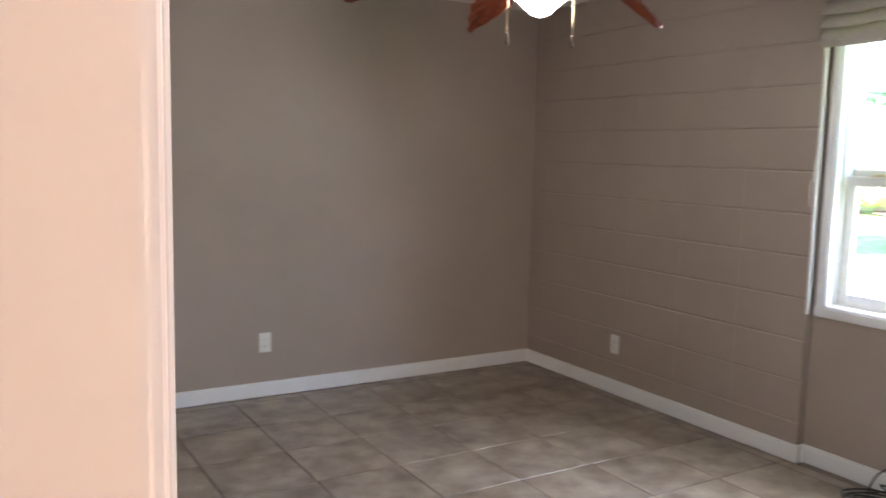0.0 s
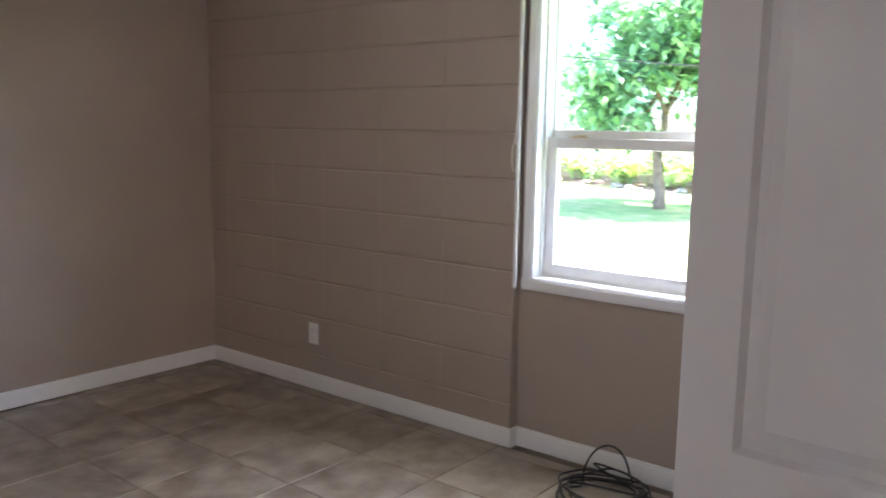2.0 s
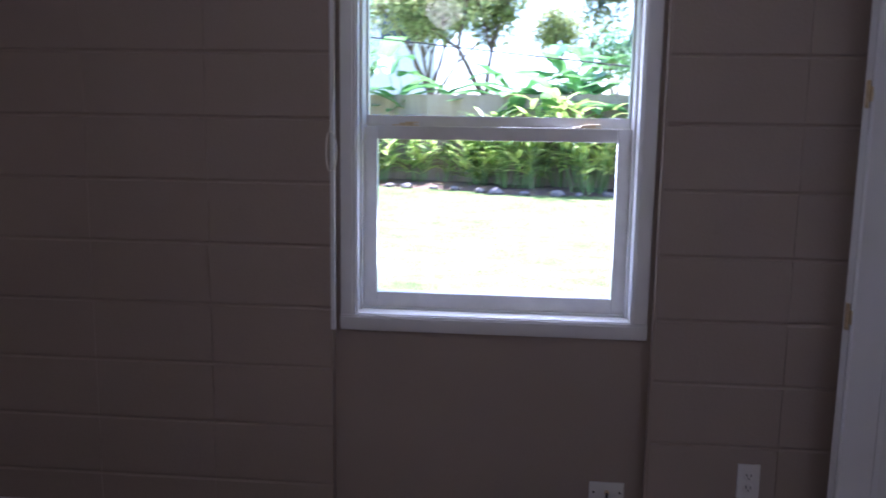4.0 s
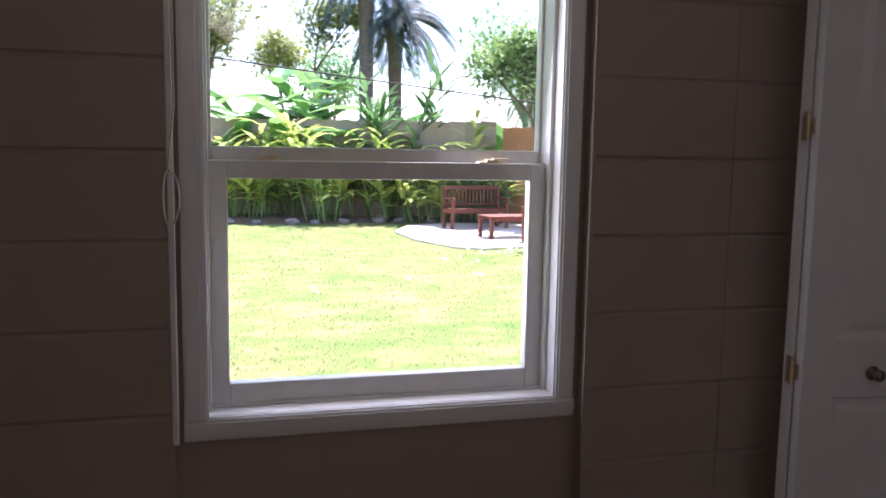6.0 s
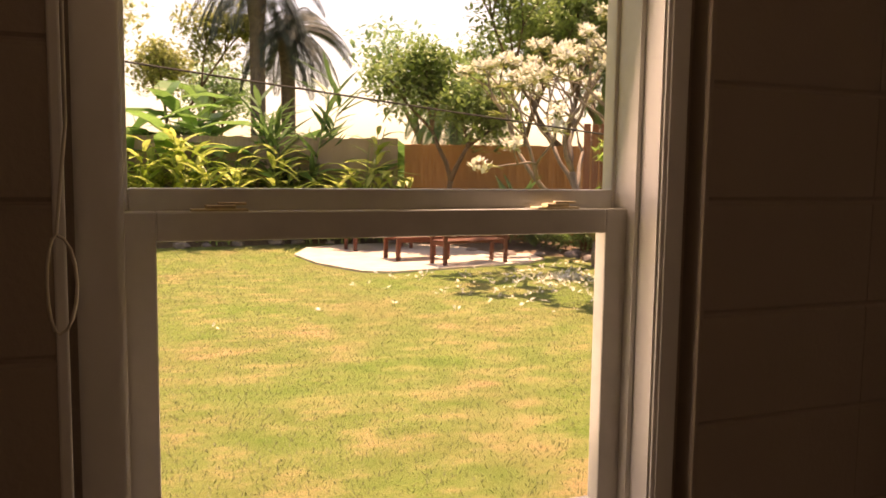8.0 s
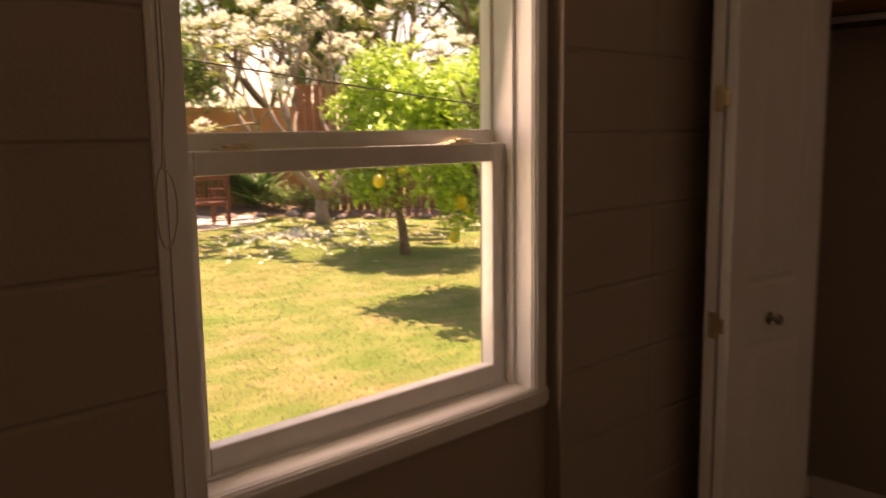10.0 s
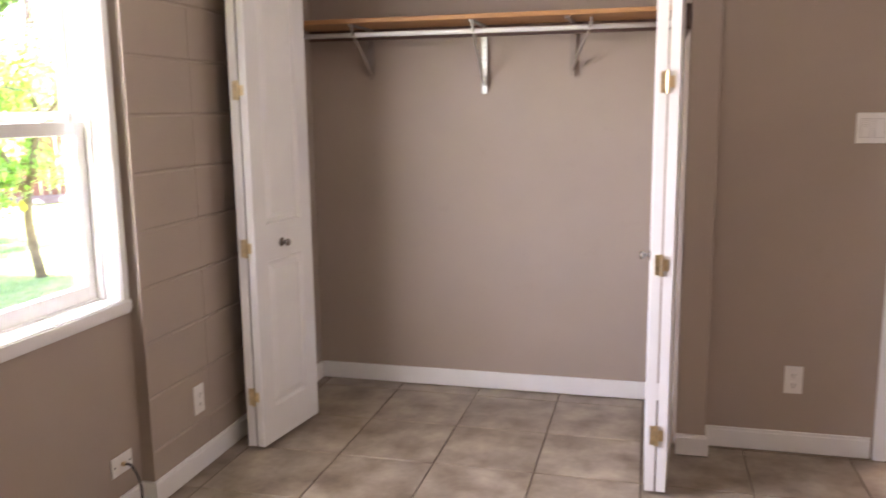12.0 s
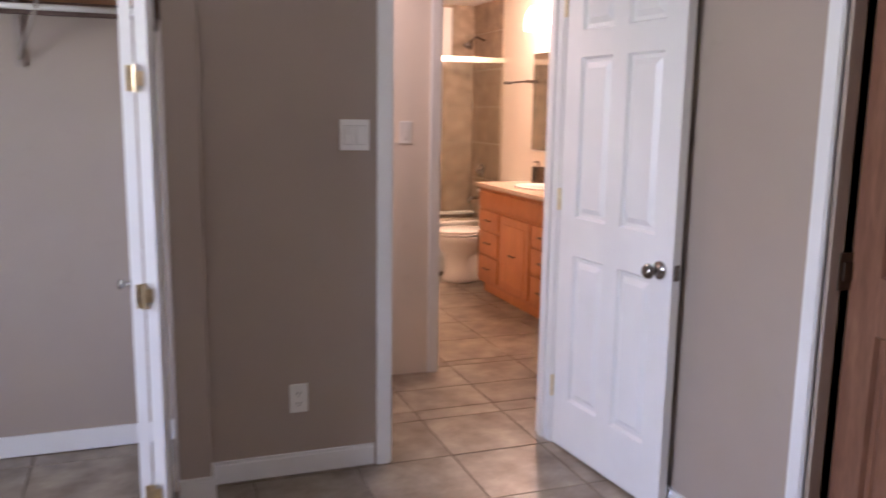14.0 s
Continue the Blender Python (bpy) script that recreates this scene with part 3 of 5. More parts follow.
def bracket(x, drop, mat, label, twist=0.0):
    root = empty("shelf_bracket", pose(x, 0, 0))
    part("wall_plate", boxes((-0.013, 0.013, -0.716, -0.711, 1.742 - drop, 1.742), bevel=0.001), mat, root)
    part("arm", boxes((-0.011, 0.011, -0.711, -0.425, 1.786, 1.793), bevel=0.001), mat, root)
    vs, fs = [], []
    profile = [(-0.711, 1.742 - drop * 0.85), (-0.60, 1.742 - drop * 0.42), (-0.49, 1.725), (-0.45, 1.76), (-0.44, 1.786)]
    tube(vs, fs, [(-twist * (y + 0.711), y, z) for y, z in profile], 0.007, 6)
    part_ob = raw("brace", vs, fs, mat, root)
    return tagged(root, label, "shelf bracket", group="closet shelf brackets")


bracket(2.74, 0.19, M_BRACKET, "taupe painted metal shelf bracket on the closet wall")
bracket(2.176, 0.265, M_ZINC, "galvanised steel shelf bracket on the closet wall")
bracket(1.76, 0.19, M_BRACKET, "bent taupe painted metal shelf bracket on the closet wall", 0.38)


# ---- the window ----
win = structure(empty("window_1"), "white vinyl double-hung window with a painted wooden casing", "window")
CY0, CY1, CZ0, CZ1, CW = 0.772, 1.752, 0.722, 2.18, 0.056


def window_bar(nm, y0, y1, z0, z1, horizontal):
    bm = bmesh.new()
    for x0, x1, i in ((XN - 0.012, XN, 0.0), (XN - 0.018, XN - 0.012, 0.006), (XN - 0.023, XN - 0.018, 0.016)):
        a, b, c, d = y0, y1, z0, z1
        if horizontal:
            c, d = c + i, d - i * 0.7
        else:
            a, b = a + i, b - i * 0.7
        box(bm, x0, x1, a, b, c, d)
    return part(nm, bm, M_TRIM, win)


window_bar("casing", CY0, CY0 + CW, CZ0 + CW, CZ1 - CW, False)
window_bar("casing", CY1 - CW, CY1, CZ0 + CW, CZ1 - CW, False)
window_bar("casing", CY0, CY1, CZ0, CZ0 + CW, True)
window_bar("casing", CY0, CY1, CZ1 - CW, CZ1, True)
# liner and vinyl frame
for s in ((XN, XE + 0.20, WY0, WY0 + 0.012, WZ0, WZ1), (XN, XE + 0.20, WY1 - 0.012, WY1, WZ0, WZ1), (XN, XE + 0.20, WY0 + 0.012, WY1 - 0.012, WZ1 - 0.012, WZ1)):
    part("liner", boxes(s, bevel=0.001), M_TRIM, win)
part("window_sill", boxes((XN - 0.004, XE + 0.105, WY0 + 0.012, WY1 - 0.012, WZ0, WZ0 + 0.012), (XE + 0.105, XE + 0.24, WY0 + 0.012, WY1 - 0.012, WZ0 - 0.03, WZ0 + 0.018), bevel=0.002), M_TRIM, win)
FY0, FY1 = WY0 + 0.012, WY1 - 0.012
for y0, y1 in ((FY0, FY0 + 0.010), (FY1 - 0.010, FY1)):
    part("frame_track", boxes((XE + 0.09, XE + 0.195, y0, y1, WZ0 + 0.012, WZ1 - 0.012), bevel=0.001), M_VINYL, win)


def sash(nm, x0, x1, y0, y1, z0, z1, stile, bottom, top):
    root = empty(nm)
    root.parent = win
    part("stile", boxes((x0, x1, y0, y0 + stile, z0, z1), bevel=0.003), M_VINYL, root)
    part("stile", boxes((x0, x1, y1 - stile, y1, z0, z1), bevel=0.003), M_VINYL, root)
    part("rail", boxes((x0, x1, y0 + stile, y1 - stile, z0, z0 + bottom), bevel=0.003), M_VINYL, root)
    part("rail", boxes((x0, x1, y0 + stile, y1 - stile, z1 - top, z1), bevel=0.003), M_VINYL, root)
    xm = (x0 + x1) / 2
    g = part("pane", boxes((xm - 0.003, xm + 0.003, y0 + stile - 0.004, y1 - stile + 0.004, z0 + bottom - 0.004, z1 - top + 0.004)), M_GLASS, root)
    g.visible_shadow = False
    return root


sash("lower_sash", 3.215, 3.250, FY0 + 0.006, FY1 - 0.006, WZ0 + 0.013, 1.382, 0.047, 0.055, 0.044)
sash("upper_sash", 3.254, 3.288, FY0 + 0.002, FY1 - 0.002, 1.350, WZ1 - 0.013, 0.015, 0.065, 0.04)
for y in (1.556, 0.976):
    bm = boxes((3.219, 3.248, y - 0.042, y + 0.042, 1.382, 1.3855), (3.224, 3.246, y - 0.024, y + 0.020, 1.3855, 1.391), (3.229, 3.239, y - 0.040, y + 0.002, 1.391, 1.395), bevel=0.001)
    part("sash_lock", bm, M_BRASS, win, "worn brass sash lock")

# caulk bead along the niche's lit edge
tagged(part("caulk_bead", boxes((XE - 0.004, XE + 0.010, JOG_N - 0.010, JOG_N + 0.005, 0.73, ZC), bevel=0.003), M_TRIM), "white caulk bead up the edge of the window niche", "trim", kind="structure")
tagged(part("caulk_bead", boxes((XE - 0.003, XE + 0.008, JOG_S - 0.005, JOG_S + 0.005, 0.10, ZC), bevel=0.002), M_BLOCK), "painted caulk bead up the edge of the window niche", "trim", kind="structure")

# roman shade, drawn up
shade = empty("roman_shade")
tagged(shade, "beige linen roman shade drawn up over the window", "window shade")


def shade_fold(z0, z1, bulge, lean):
    bm = bmesh.new()
    n = 10
    prof = []
    for i in range(n + 1):
        u = i / n
        prof.append((3.085 - bulge * math.sin(math.pi * min(1, u * 1.15)) - lean * (1 - u), z0 + (z1 - z0) * u))
    prof += [(x + 0.004, z) for x, z in prof[::-1]]
    rows = []
    for j in range(13):
        y = CY0 - 0.012 + (CY1 - CY0 + 0.024) * j / 12
        sag = 0.006 * math.sin(j * 1.7 + z0 * 9)
        rows.append([bm.verts.new((x + 0.002 * math.sin(j * 2.1), y, z + sag)) for x, z in prof])
    for a, b in zip(rows, rows[1:]):
        for i in range(len(prof)):
            k = (i + 1) % len(prof)
            bm.faces.new((a[i], a[k], b[k], b[i]))
    bm.faces.new(rows[0])
    bm.faces.new(rows[-1][::-1])
    return part("fold", bm, M_SHADE, shade, smooth=True)


for z0, z1, b, l in ((1.978, 2.048, 0.012, 0.040), (2.036, 2.108, 0.012, 0.046), (2.094, 2.168, 0.012, 0.042), (2.152, 2.27, 0.010, 0.030)):
    shade_fold(z0, z1, b, l)
part("hem_bar", boxes((3.044, 3.062, CY0 - 0.012, CY1 + 0.012, 1.953, 1.990), bevel=0.006), M_SHADE, shade)
part("head_rail", boxes((3.06, 3.098, CY0 - 0.005, CY1 + 0.005, 2.27, 2.31), bevel=0.003), M_TRIM, shade)
vs, fs = [], []
loop = [(3.080, 1.752, 2.27)] + [(3.078, 1.757, 2.2 - 0.1 * i) for i in range(8)]
loop += [(3.076, 1.765 + 0.012 * math.sin(a) + 0.006, 1.30 + 0.062 * math.cos(a)) for a in [i * math.pi / 8 for i in range(9)]]
loop2 = [(3.076, 1.771 - 0.022 * math.sin(a), 1.30 + 0.062 * math.cos(a)) for a in [math.pi - i * math.pi / 8 for i in range(9)]]
tube(vs, fs, loop + loop2[1:], 0.0022, 6)
raw("pull_cord", vs, fs, M_CORD, shade, "thin white pull cord hanging in a loop", smooth=True)


# ---- outlets and switches ----
def outlet(m, label="white plastic duplex wall outlet"):
    root = empty("wall_outlet", m)
    part("plate", boxes((-0.035, 0.035, -0.006, 0.0, -0.0575, 0.0575), bevel=0.003), M_PLATE, root)
    for z in (-0.020, 0.020):
        bm = bmesh.new()
        lathe(bm, [(0.0165, 0.0), (0.0165, 0.002), (0.015, 0.003)], pose(0, -0.0055, z, 90), 20)
        part("socket", bm, M_PLATE, root)
        part("slots", boxes((-0.008, -0.0055, -0.0092, -0.0086, z - 0.003, z + 0.007), (0.0055, 0.008, -0.0092, -0.0086, z - 0.003, z + 0.006), (-0.002, 0.002, -0.0092, -0.0086, z - 0.011, z - 0.007)), M_SLOT, root)
    return tagged(root, label, "outlet", group="wall outlets")


outlet(pose(1.193, YN, 0.325), "white plastic duplex outlet on the plaster wall")
outlet(pose(XE, 3.047, 0.31, 0, 0, -90), "white plastic duplex outlet on the block wall")
outlet(pose(XE, 0.44, 0.29, 0, 0, -90), "white plastic duplex outlet on the block wall")
outlet(pose(0.81, YS, 0.31, 0, 0, 180), "white plastic duplex outlet beside the doorway")

sw = empty("light_switch", pose(0.588, YS, 1.318, 0, 0, 180))
part("plate", boxes((-0.057, 0.057, -0.006, 0, -0.0575, 0.0575), bevel=0.003), M_PLATE, sw)
# grey borders drawn for the shade in the gaps round the rockers
part("rocker_gap_shade", boxes((0.006, 0.042, -0.0066, -0.006, -0.036, 0.036), (-0.042, -0.006, -0.0066, -0.006, -0.036, 0.036)), M_GREY, sw)
part("rocker", boxes((0.008, 0.040, -0.0095, -0.006, -0.034, 0.034), bevel=0.001), M_PLATE, sw)
part("slider_panel", boxes((-0.040, -0.008, -0.0085, -0.006, -0.034, 0.034), bevel=0.001), M_PLATE, sw)
for i in range(4):
    part("control_mark", boxes((-0.034, -0.014, -0.0090, -0.0085, 0.004 + 0.008 * i, 0.0055 + 0.008 * i)), M_GREY, sw)
tagged(sw, "white double wall switch with a fan control", "light switch")
sw2 = empty("light_switch", pose(0.06, -1.292, 1.30, 0, 0, 180))
part("plate", boxes((-0.035, 0.035, -0.006, 0, -0.0575, 0.0575), bevel=0.003), M_PLATE, sw2)
part("rocker", boxes((-0.016, 0.016, -0.0095, -0.006, -0.034, 0.034), bevel=0.001), M_PLATE, sw2)
tagged(sw2, "white single light switch on the hall wall", "light switch")

# cable plate with the black cable that comes out of it
plate = empty("cable_plate", pose(XN, 0.872, 0.205, 0, 0, -90))
part("plate", boxes((-0.057, 0.057, -0.006, 0.0, -0.035, 0.035), bevel=0.003), M_PLATE, plate)
bm = bmesh.new()
lathe(bm, [(0.008, 0.0), (0.008, 0.008), (0.005, 0.014)], pose(0.0, -0.006, 0.0, 90), 12)
part("jack", bm, M_BRASS, plate)
for x in (-0.042, 0.042):
    bm = bmesh.new()
    lathe(bm, [(0.004, 0.0), (0.003, 0.0015)], pose(x, -0.006, 0, 90), 8)
    part("screw", bm, M_SLOT, plate)
tagged(plate, "white cable jack plate below the window", "cable plate")


def smooth_path(ctrl, steps=10):
    out = []
    p = [Vector(c) for c in ctrl]
    for i in range(len(p) - 1):
        a, b, c, d = p[max(i - 1, 0)], p[i], p[i + 1], p[min(i + 2, len(p) - 1)]
        for k in range(steps):
            t = k / steps
            out.append(0.5 * ((2 * b) + (c - a) * t + (2 * a - 5 * b + 4 * c - d) * t * t + (3 * b - a - 3 * c + d) * t ** 3))
    out.append(p[-1])
    return out


rng = random.Random(5)
ctrl = [(3.142, 0.872, 0.205), (3.10, 0.878, 0.200), (3.055, 0.90, 0.13), (3.03, 0.96, 0.03), (3.02, 1.05, 0.008)]
for i in range(46):
    a = 1.2 + i * math.pi * 2 / 6.5
    ctrl.append((2.885 + (0.175 + rng.uniform(-0.06, 0.025)) * math.cos(a), 1.19 + (0.165 + rng.uniform(-0.06, 0.025)) * math.sin(a), 0.006 + 0.0014 * i + rng.uniform(0, 0.006)))
ctrl += [(3.065 - 0.06 * (1 - math.cos(a)) , 1.165 + 0.075 * (1 - math.cos(a)), 0.012 + 0.165 * math.sin(a)) for a in [i * math.pi / 8 for i in range(9)]] + [(2.91, 1.35, 0.006)]
vs, fs = [], []
tube(vs, fs, smooth_path(ctrl), 0.0042, 8)
tagged(raw("coiled_cable", vs, fs, M_CABLE, smooth=True), "loosely coiled black cable lying on the tile floor", "cable")

# ---- ceiling fan ----
FX, FY = 1.36, 1.62
fan = empty("ceiling_fan", pose(FX, FY, ZC))
bm = bmesh.new()
lathe(bm, [(0.075, 0.0), (0.078, -0.012), (0.06, -0.045), (0.016, -0.055), (0.016, -0.15)])
part("canopy", bm, M_BRONZE, fan, smooth=True)
bm = bmesh.new()
lathe(bm, [(0.03, -0.145), (0.09, -0.16), (0.125, -0.19), (0.13, -0.235), (0.11, -0.275), (0.065, -0.295), (0.055, -0.33), (0.075, -0.345), (0.075, -0.37), (0.05, -0.375)], pose(0, 0, 0.03))
part("motor", bm, M_BRONZE, fan, smooth=True)
bm = bmesh.new()
lathe(bm, [(0.050, -0.366), (0.060, -0.385), (0.098, -0.405), (0.104, -0.435), (0.098, -0.465), (0.070, -0.485), (0.052, -0.503), (0.030, -0.522), (0.010, -0.530)], pose(0, 0, 0.03), n=32)
globe = part("globe", bm, M_GLOBE, fan, "lit white schoolhouse glass globe", smooth=True)
globe.visible_shadow = False


def fan_blade(angle):
    """A blade carved like a palm leaf: scalloped edge, raised midrib, side veins."""
    bm = bmesh.new()
    n, k = 26, 8
    grid = []
    for i in range(n + 1):
        u = i / n
        half = 0.085 * (math.sin(math.pi * min(0.975, u * 1.0 + 0.04)) ** 0.55) * (1.0 - 0.25 * u)
        half *= 1 - 0.16 * abs(math.sin(u * math.pi * 6)) * (0.3 + u)
        row = []
        for j in range(-k, k + 1):
            w = j / k
            lift = 0.012 * (1 - abs(w)) + 0.0035 * math.sin(u * 40 - abs(w) * 7) * (1 - abs(w) * 0.5)
            row.append(bm.verts.new((0.20 + 0.46 * u - 0.035 * abs(w) * u, half * w, lift - 0.15 * u ** 1.4)))
        grid.append(row)
    for a, b in zip(grid, grid[1:]):
        for j in range(2 * k):
            bm.faces.new((a[j], b[j], b[j + 1], a[j + 1]))
    bmesh.ops.solidify(bm, geom=bm.faces[:], thickness=0.008)
    ob = part("blade", bm, M_BLADE, fan, "reddish brown blade carved like a palm leaf", smooth=True)
    ob.matrix_local = pose(0, 0, -0.325, 0, 0, angle) @ pose(0, 0, 0, 16)
    arm = part("blade_arm", boxes((0.09, 0.25, -0.014, 0.014, -0.006, 0.0), (0.20, 0.26, -0.030, 0.030, -0.007, -0.001), bevel=0.002), M_BRONZE, fan)
    arm.matrix_local = pose(0, 0, -0.318, 0, 0, angle)


for i in range(5):
    fan_blade(148 + 72 * i)
for a, drop in ((-38, 0.23), (142, 0.22)):
    x, y = 0.108 * math.cos(radians(a)), 0.108 * math.sin(radians(a))
    vs, fs = [], []
    tube(vs, fs, [(x * 0.66, y * 0.66, -0.322), (x, y, -0.334), (x, y, -0.33 - drop)], 0.0018, 6)
    raw("pull_chain", vs, fs, M_BRASS, fan)
    bm = bmesh.new()
    lathe(bm, [(0.002, 0.0), (0.005, -0.006), (0.0065, -0.03), (0.0055, -0.040), (0.002, -0.042)], pose(x, y, -0.328 - drop), 10)
    part("chain_pull", bm, M_BRONZE, fan, "dark wooden chain pull", smooth=True)
tagged(fan, "ceiling fan with carved leaf blades and a lit globe", "ceiling fan")

# ---- bathroom seen through the doorway ----
vanity = empty("bathroom_vanity")
VX, VY0, VY1 = -1.13, -3.14, -1.78
part("carcass", boxes((-1.678, VX, VY0, VY1, 0.09, 0.835), bevel=0.002), M_VANITY, vanity)
part("plinth", boxes((-1.678, VX - 0.05, VY0 + 0.01, VY1 - 0.01, 0.002, 0.09)), M_VANITY, vanity)


def vanity_front(nm, y0, y1, z0, z1, frame_w=0.045):
    bm = boxes((VX, VX + 0.018, y0, y1, z0, z1), bevel=0.003)
    f = part(nm, bm, M_VANITY, vanity)
    if z1 - z0 > 0.2:
        part("raised_panel", boxes((VX + 0.0175, VX + 0.024, y0 + frame_w + 0.012, y1 - frame_w - 0.012, z0 + frame_w + 0.012, z1 - frame_w - 0.012), bevel=0.005), M_VANITY, f)
    bm = boxes((VX + 0.034, VX + 0.040, (y0 + y1) / 2 - 0.045, (y0 + y1) / 2 + 0.045, (z0 + z1) / 2 - 0.004, (z0 + z1) / 2 + 0.004),
               (VX + 0.017, VX + 0.036, (y0 + y1) / 2 - 0.045, (y0 + y1) / 2 - 0.037, (z0 + z1) / 2 - 0.004, (z0 + z1) / 2 + 0.004),
               (VX + 0.017, VX + 0.036, (y0 + y1) / 2 + 0.037, (y0 + y1) / 2 + 0.045, (z0 + z1) / 2 - 0.004, (z0 + z1) / 2 + 0.004), bevel=0.001)
    part("handle", bm, M_BRONZE, f)
    return f


for y0, y1 in ((VY1 - 0.40, VY1 - 0.03), (VY0 + 0.03, VY0 + 0.40)):
    for z0, z1 in ((0.12, 0.31), (0.33, 0.50), (0.52, 0.66)):
        vanity_front("drawer", y0, y1, z0, z1)
vanity_front("door", VY0 + 0.425, VY1 - 0.425, 0.12, 0.66)
part("false_front", boxes((VX, VX + 0.018, VY0 + 0.03, VY1 - 0.03, 0.69, 0.81), bevel=0.003), M_VANITY, vanity)
tagged(vanity, "honey-coloured maple vanity cabinet with drawers and a door", "vanity")
top = part("stone_countertop", boxes((-1.678, VX + 0.03, VY0 - 0.012, VY1 + 0.012, 0.836, 0.868), (-1.678, -1.662, VY0, VY1, 0.868, 0.95), bevel=0.004), M_COUNTER)
tagged(top, "tan stone vanity top with a low splashback", "countertop")
bm = bmesh.new()
lathe(bm, [(0.235, 0.0), (0.242, 0.010), (0.228, 0.015), (0.205, 0.006), (0.12, 0.0035), (0.03, 0.003)], pose(0, 0, 0) @ Matrix.Diagonal((0.78, 1, 1, 1)), 28)
basin = part("sink_basin", bm, M_PORCELAIN, smooth=True)
basin.matrix_world = pose(-1.38, -2.58, 0.8685)
tagged(basin, "white oval basin set into the vanity top", "sink")
fa = empty("faucet", pose(-1.60, -2.58, 0.8685))
bm = bmesh.new()
lathe(bm, [(0.028, 0), (0.026, 0.01), (0.014, 0.02), (0.012, 0.13)])
part("body", bm, M_NICKEL, fa, smooth=True)
vs, fs = [], []
tube(vs, fs, [(0, 0, 0.12), (0.03, 0, 0.15), (0.09, 0, 0.15), (0.12, 0, 0.12)], 0.010, 8)
raw("spout", vs, fs, M_NICKEL, fa, smooth=True)
tagged(fa, "brushed metal faucet on the vanity top", "faucet")
disp = empty("soap_dispenser", pose(-1.50, -2.88, 0.8685))
part("bottle", boxes((-0.035, 0.035, -0.045, 0.045, 0, 0.135), bevel=0.008), M_BRONZE, disp)
part("pump", boxes((-0.006, 0.006, -0.006, 0.006, 0.135, 0.165), (-0.008, 0.04, -0.006, 0.006, 0.165, 0.174), bevel=0.002), M_BRONZE, disp)
tagged(disp, "dark bronze soap dispenser on the vanity top", "soap dispenser")
mirror = empty("bathroom_mirror")
part("glass", boxes((-1.672, -1.668, -3.36, -2.0, 1.11, 1.88)), M_MIRROR, mirror, "silvered mirror glass")
part("backing", boxes((-1.6785, -1.6725, -3.37, -1.99, 1.10, 1.89), bevel=0.001), M_TRIM, mirror)
tagged(mirror, "large frameless mirror over the vanity", "mirror")
vl = empty("vanity_light", pose(-1.68, 0, 0))
part("back_plate", boxes((0.001, 0.03, -3.28, -2.30, 2.12, 2.20), bevel=0.006), M_GOLD, vl)
for y in (-3.14, -2.79, -2.44):
    bm = bmesh.new()
    lathe(bm, [(0.03, 0.06), (0.045, 0.05), (0.075, 0.0), (0.088, -0.07), (0.085, -0.125), (0.06, -0.13)], pose(0.115, y, 2.165), 20)
    s = part("shade", bm, M_BATHGLOBE, vl, "lit frosted glass shade", smooth=True)
    s.visible_shadow = False
    part("arm", boxes((0.028, 0.115, y - 0.008, y + 0.008, 2.18, 2.196), bevel=0.002), M_GOLD, vl)
tagged(vl, "vanity light bar with three lit frosted glass shades", "wall lamp")
bar = empty("towel_bar")
vs, fs = [], []
tube(vs, fs, [(-1.62, -3.82, 1.66), (-1.62, -3.38, 1.66)], 0.008, 8)
raw("rail", vs, fs, M_BRONZE, bar, smooth=True)
for y in (-3.82, -3.38):
    part("post", boxes((-1.679, -1.612, y - 0.012, y + 0.012, 1.648, 1.672), bevel=0.004), M_BRONZE, bar)
tagged(bar, "dark metal towel bar on the bathroom wall", "towel bar")

toilet = empty("toilet", pose(-1.56, -3.54, 0))
bm = bmesh.new()
lathe(bm, [(0.12, 0.0), (0.125, 0.03), (0.10, 0.12), (0.105, 0.22), (0.165, 0.33), (0.188, 0.385), (0.180, 0.395)], pose(0.43, 0, 0.002) @ Matrix.Diagonal((1.28, 1, 1, 1)), 24)
part("bowl", bm, M_PORCELAIN, toilet, smooth=True)
bm = bmesh.new()
lathe(bm, [(0.178, 0.0), (0.190, 0.006), (0.190, 0.016), (0.180, 0.020)], pose(0.43, 0, 0.399) @ Matrix.Diagonal((1.28, 1, 1, 1)), 24)
part("seat", bm, M_PORCELAIN, toilet, smooth=True)
bm = bmesh.new()
lathe(bm, [(0.182, 0.0), (0.190, 0.006), (0.186, 0.018), (0.15, 0.024)], pose(0.43, 0, 0.421) @ Matrix.Diagonal((1.28, 1, 1, 1)), 24)
part("lid", bm, M_PORCELAIN, toilet, smooth=True)
part("tank", boxes((-0.10, 0.19, -0.22, 0.22, 0.37, 0.72), bevel=0.02, segments=3), M_PORCELAIN, toilet)
part("tank_lid", boxes((-0.105, 0.20, -0.23, 0.23, 0.721, 0.755), bevel=0.01), M_PORCELAIN, toilet)
part("base", boxes((0.10, 0.42, -0.10, 0.10, 0.002, 0.36), bevel=0.03, segments=3), M_PORCELAIN, toilet)
tagged(toilet, "white porcelain toilet with the lid closed", "toilet")

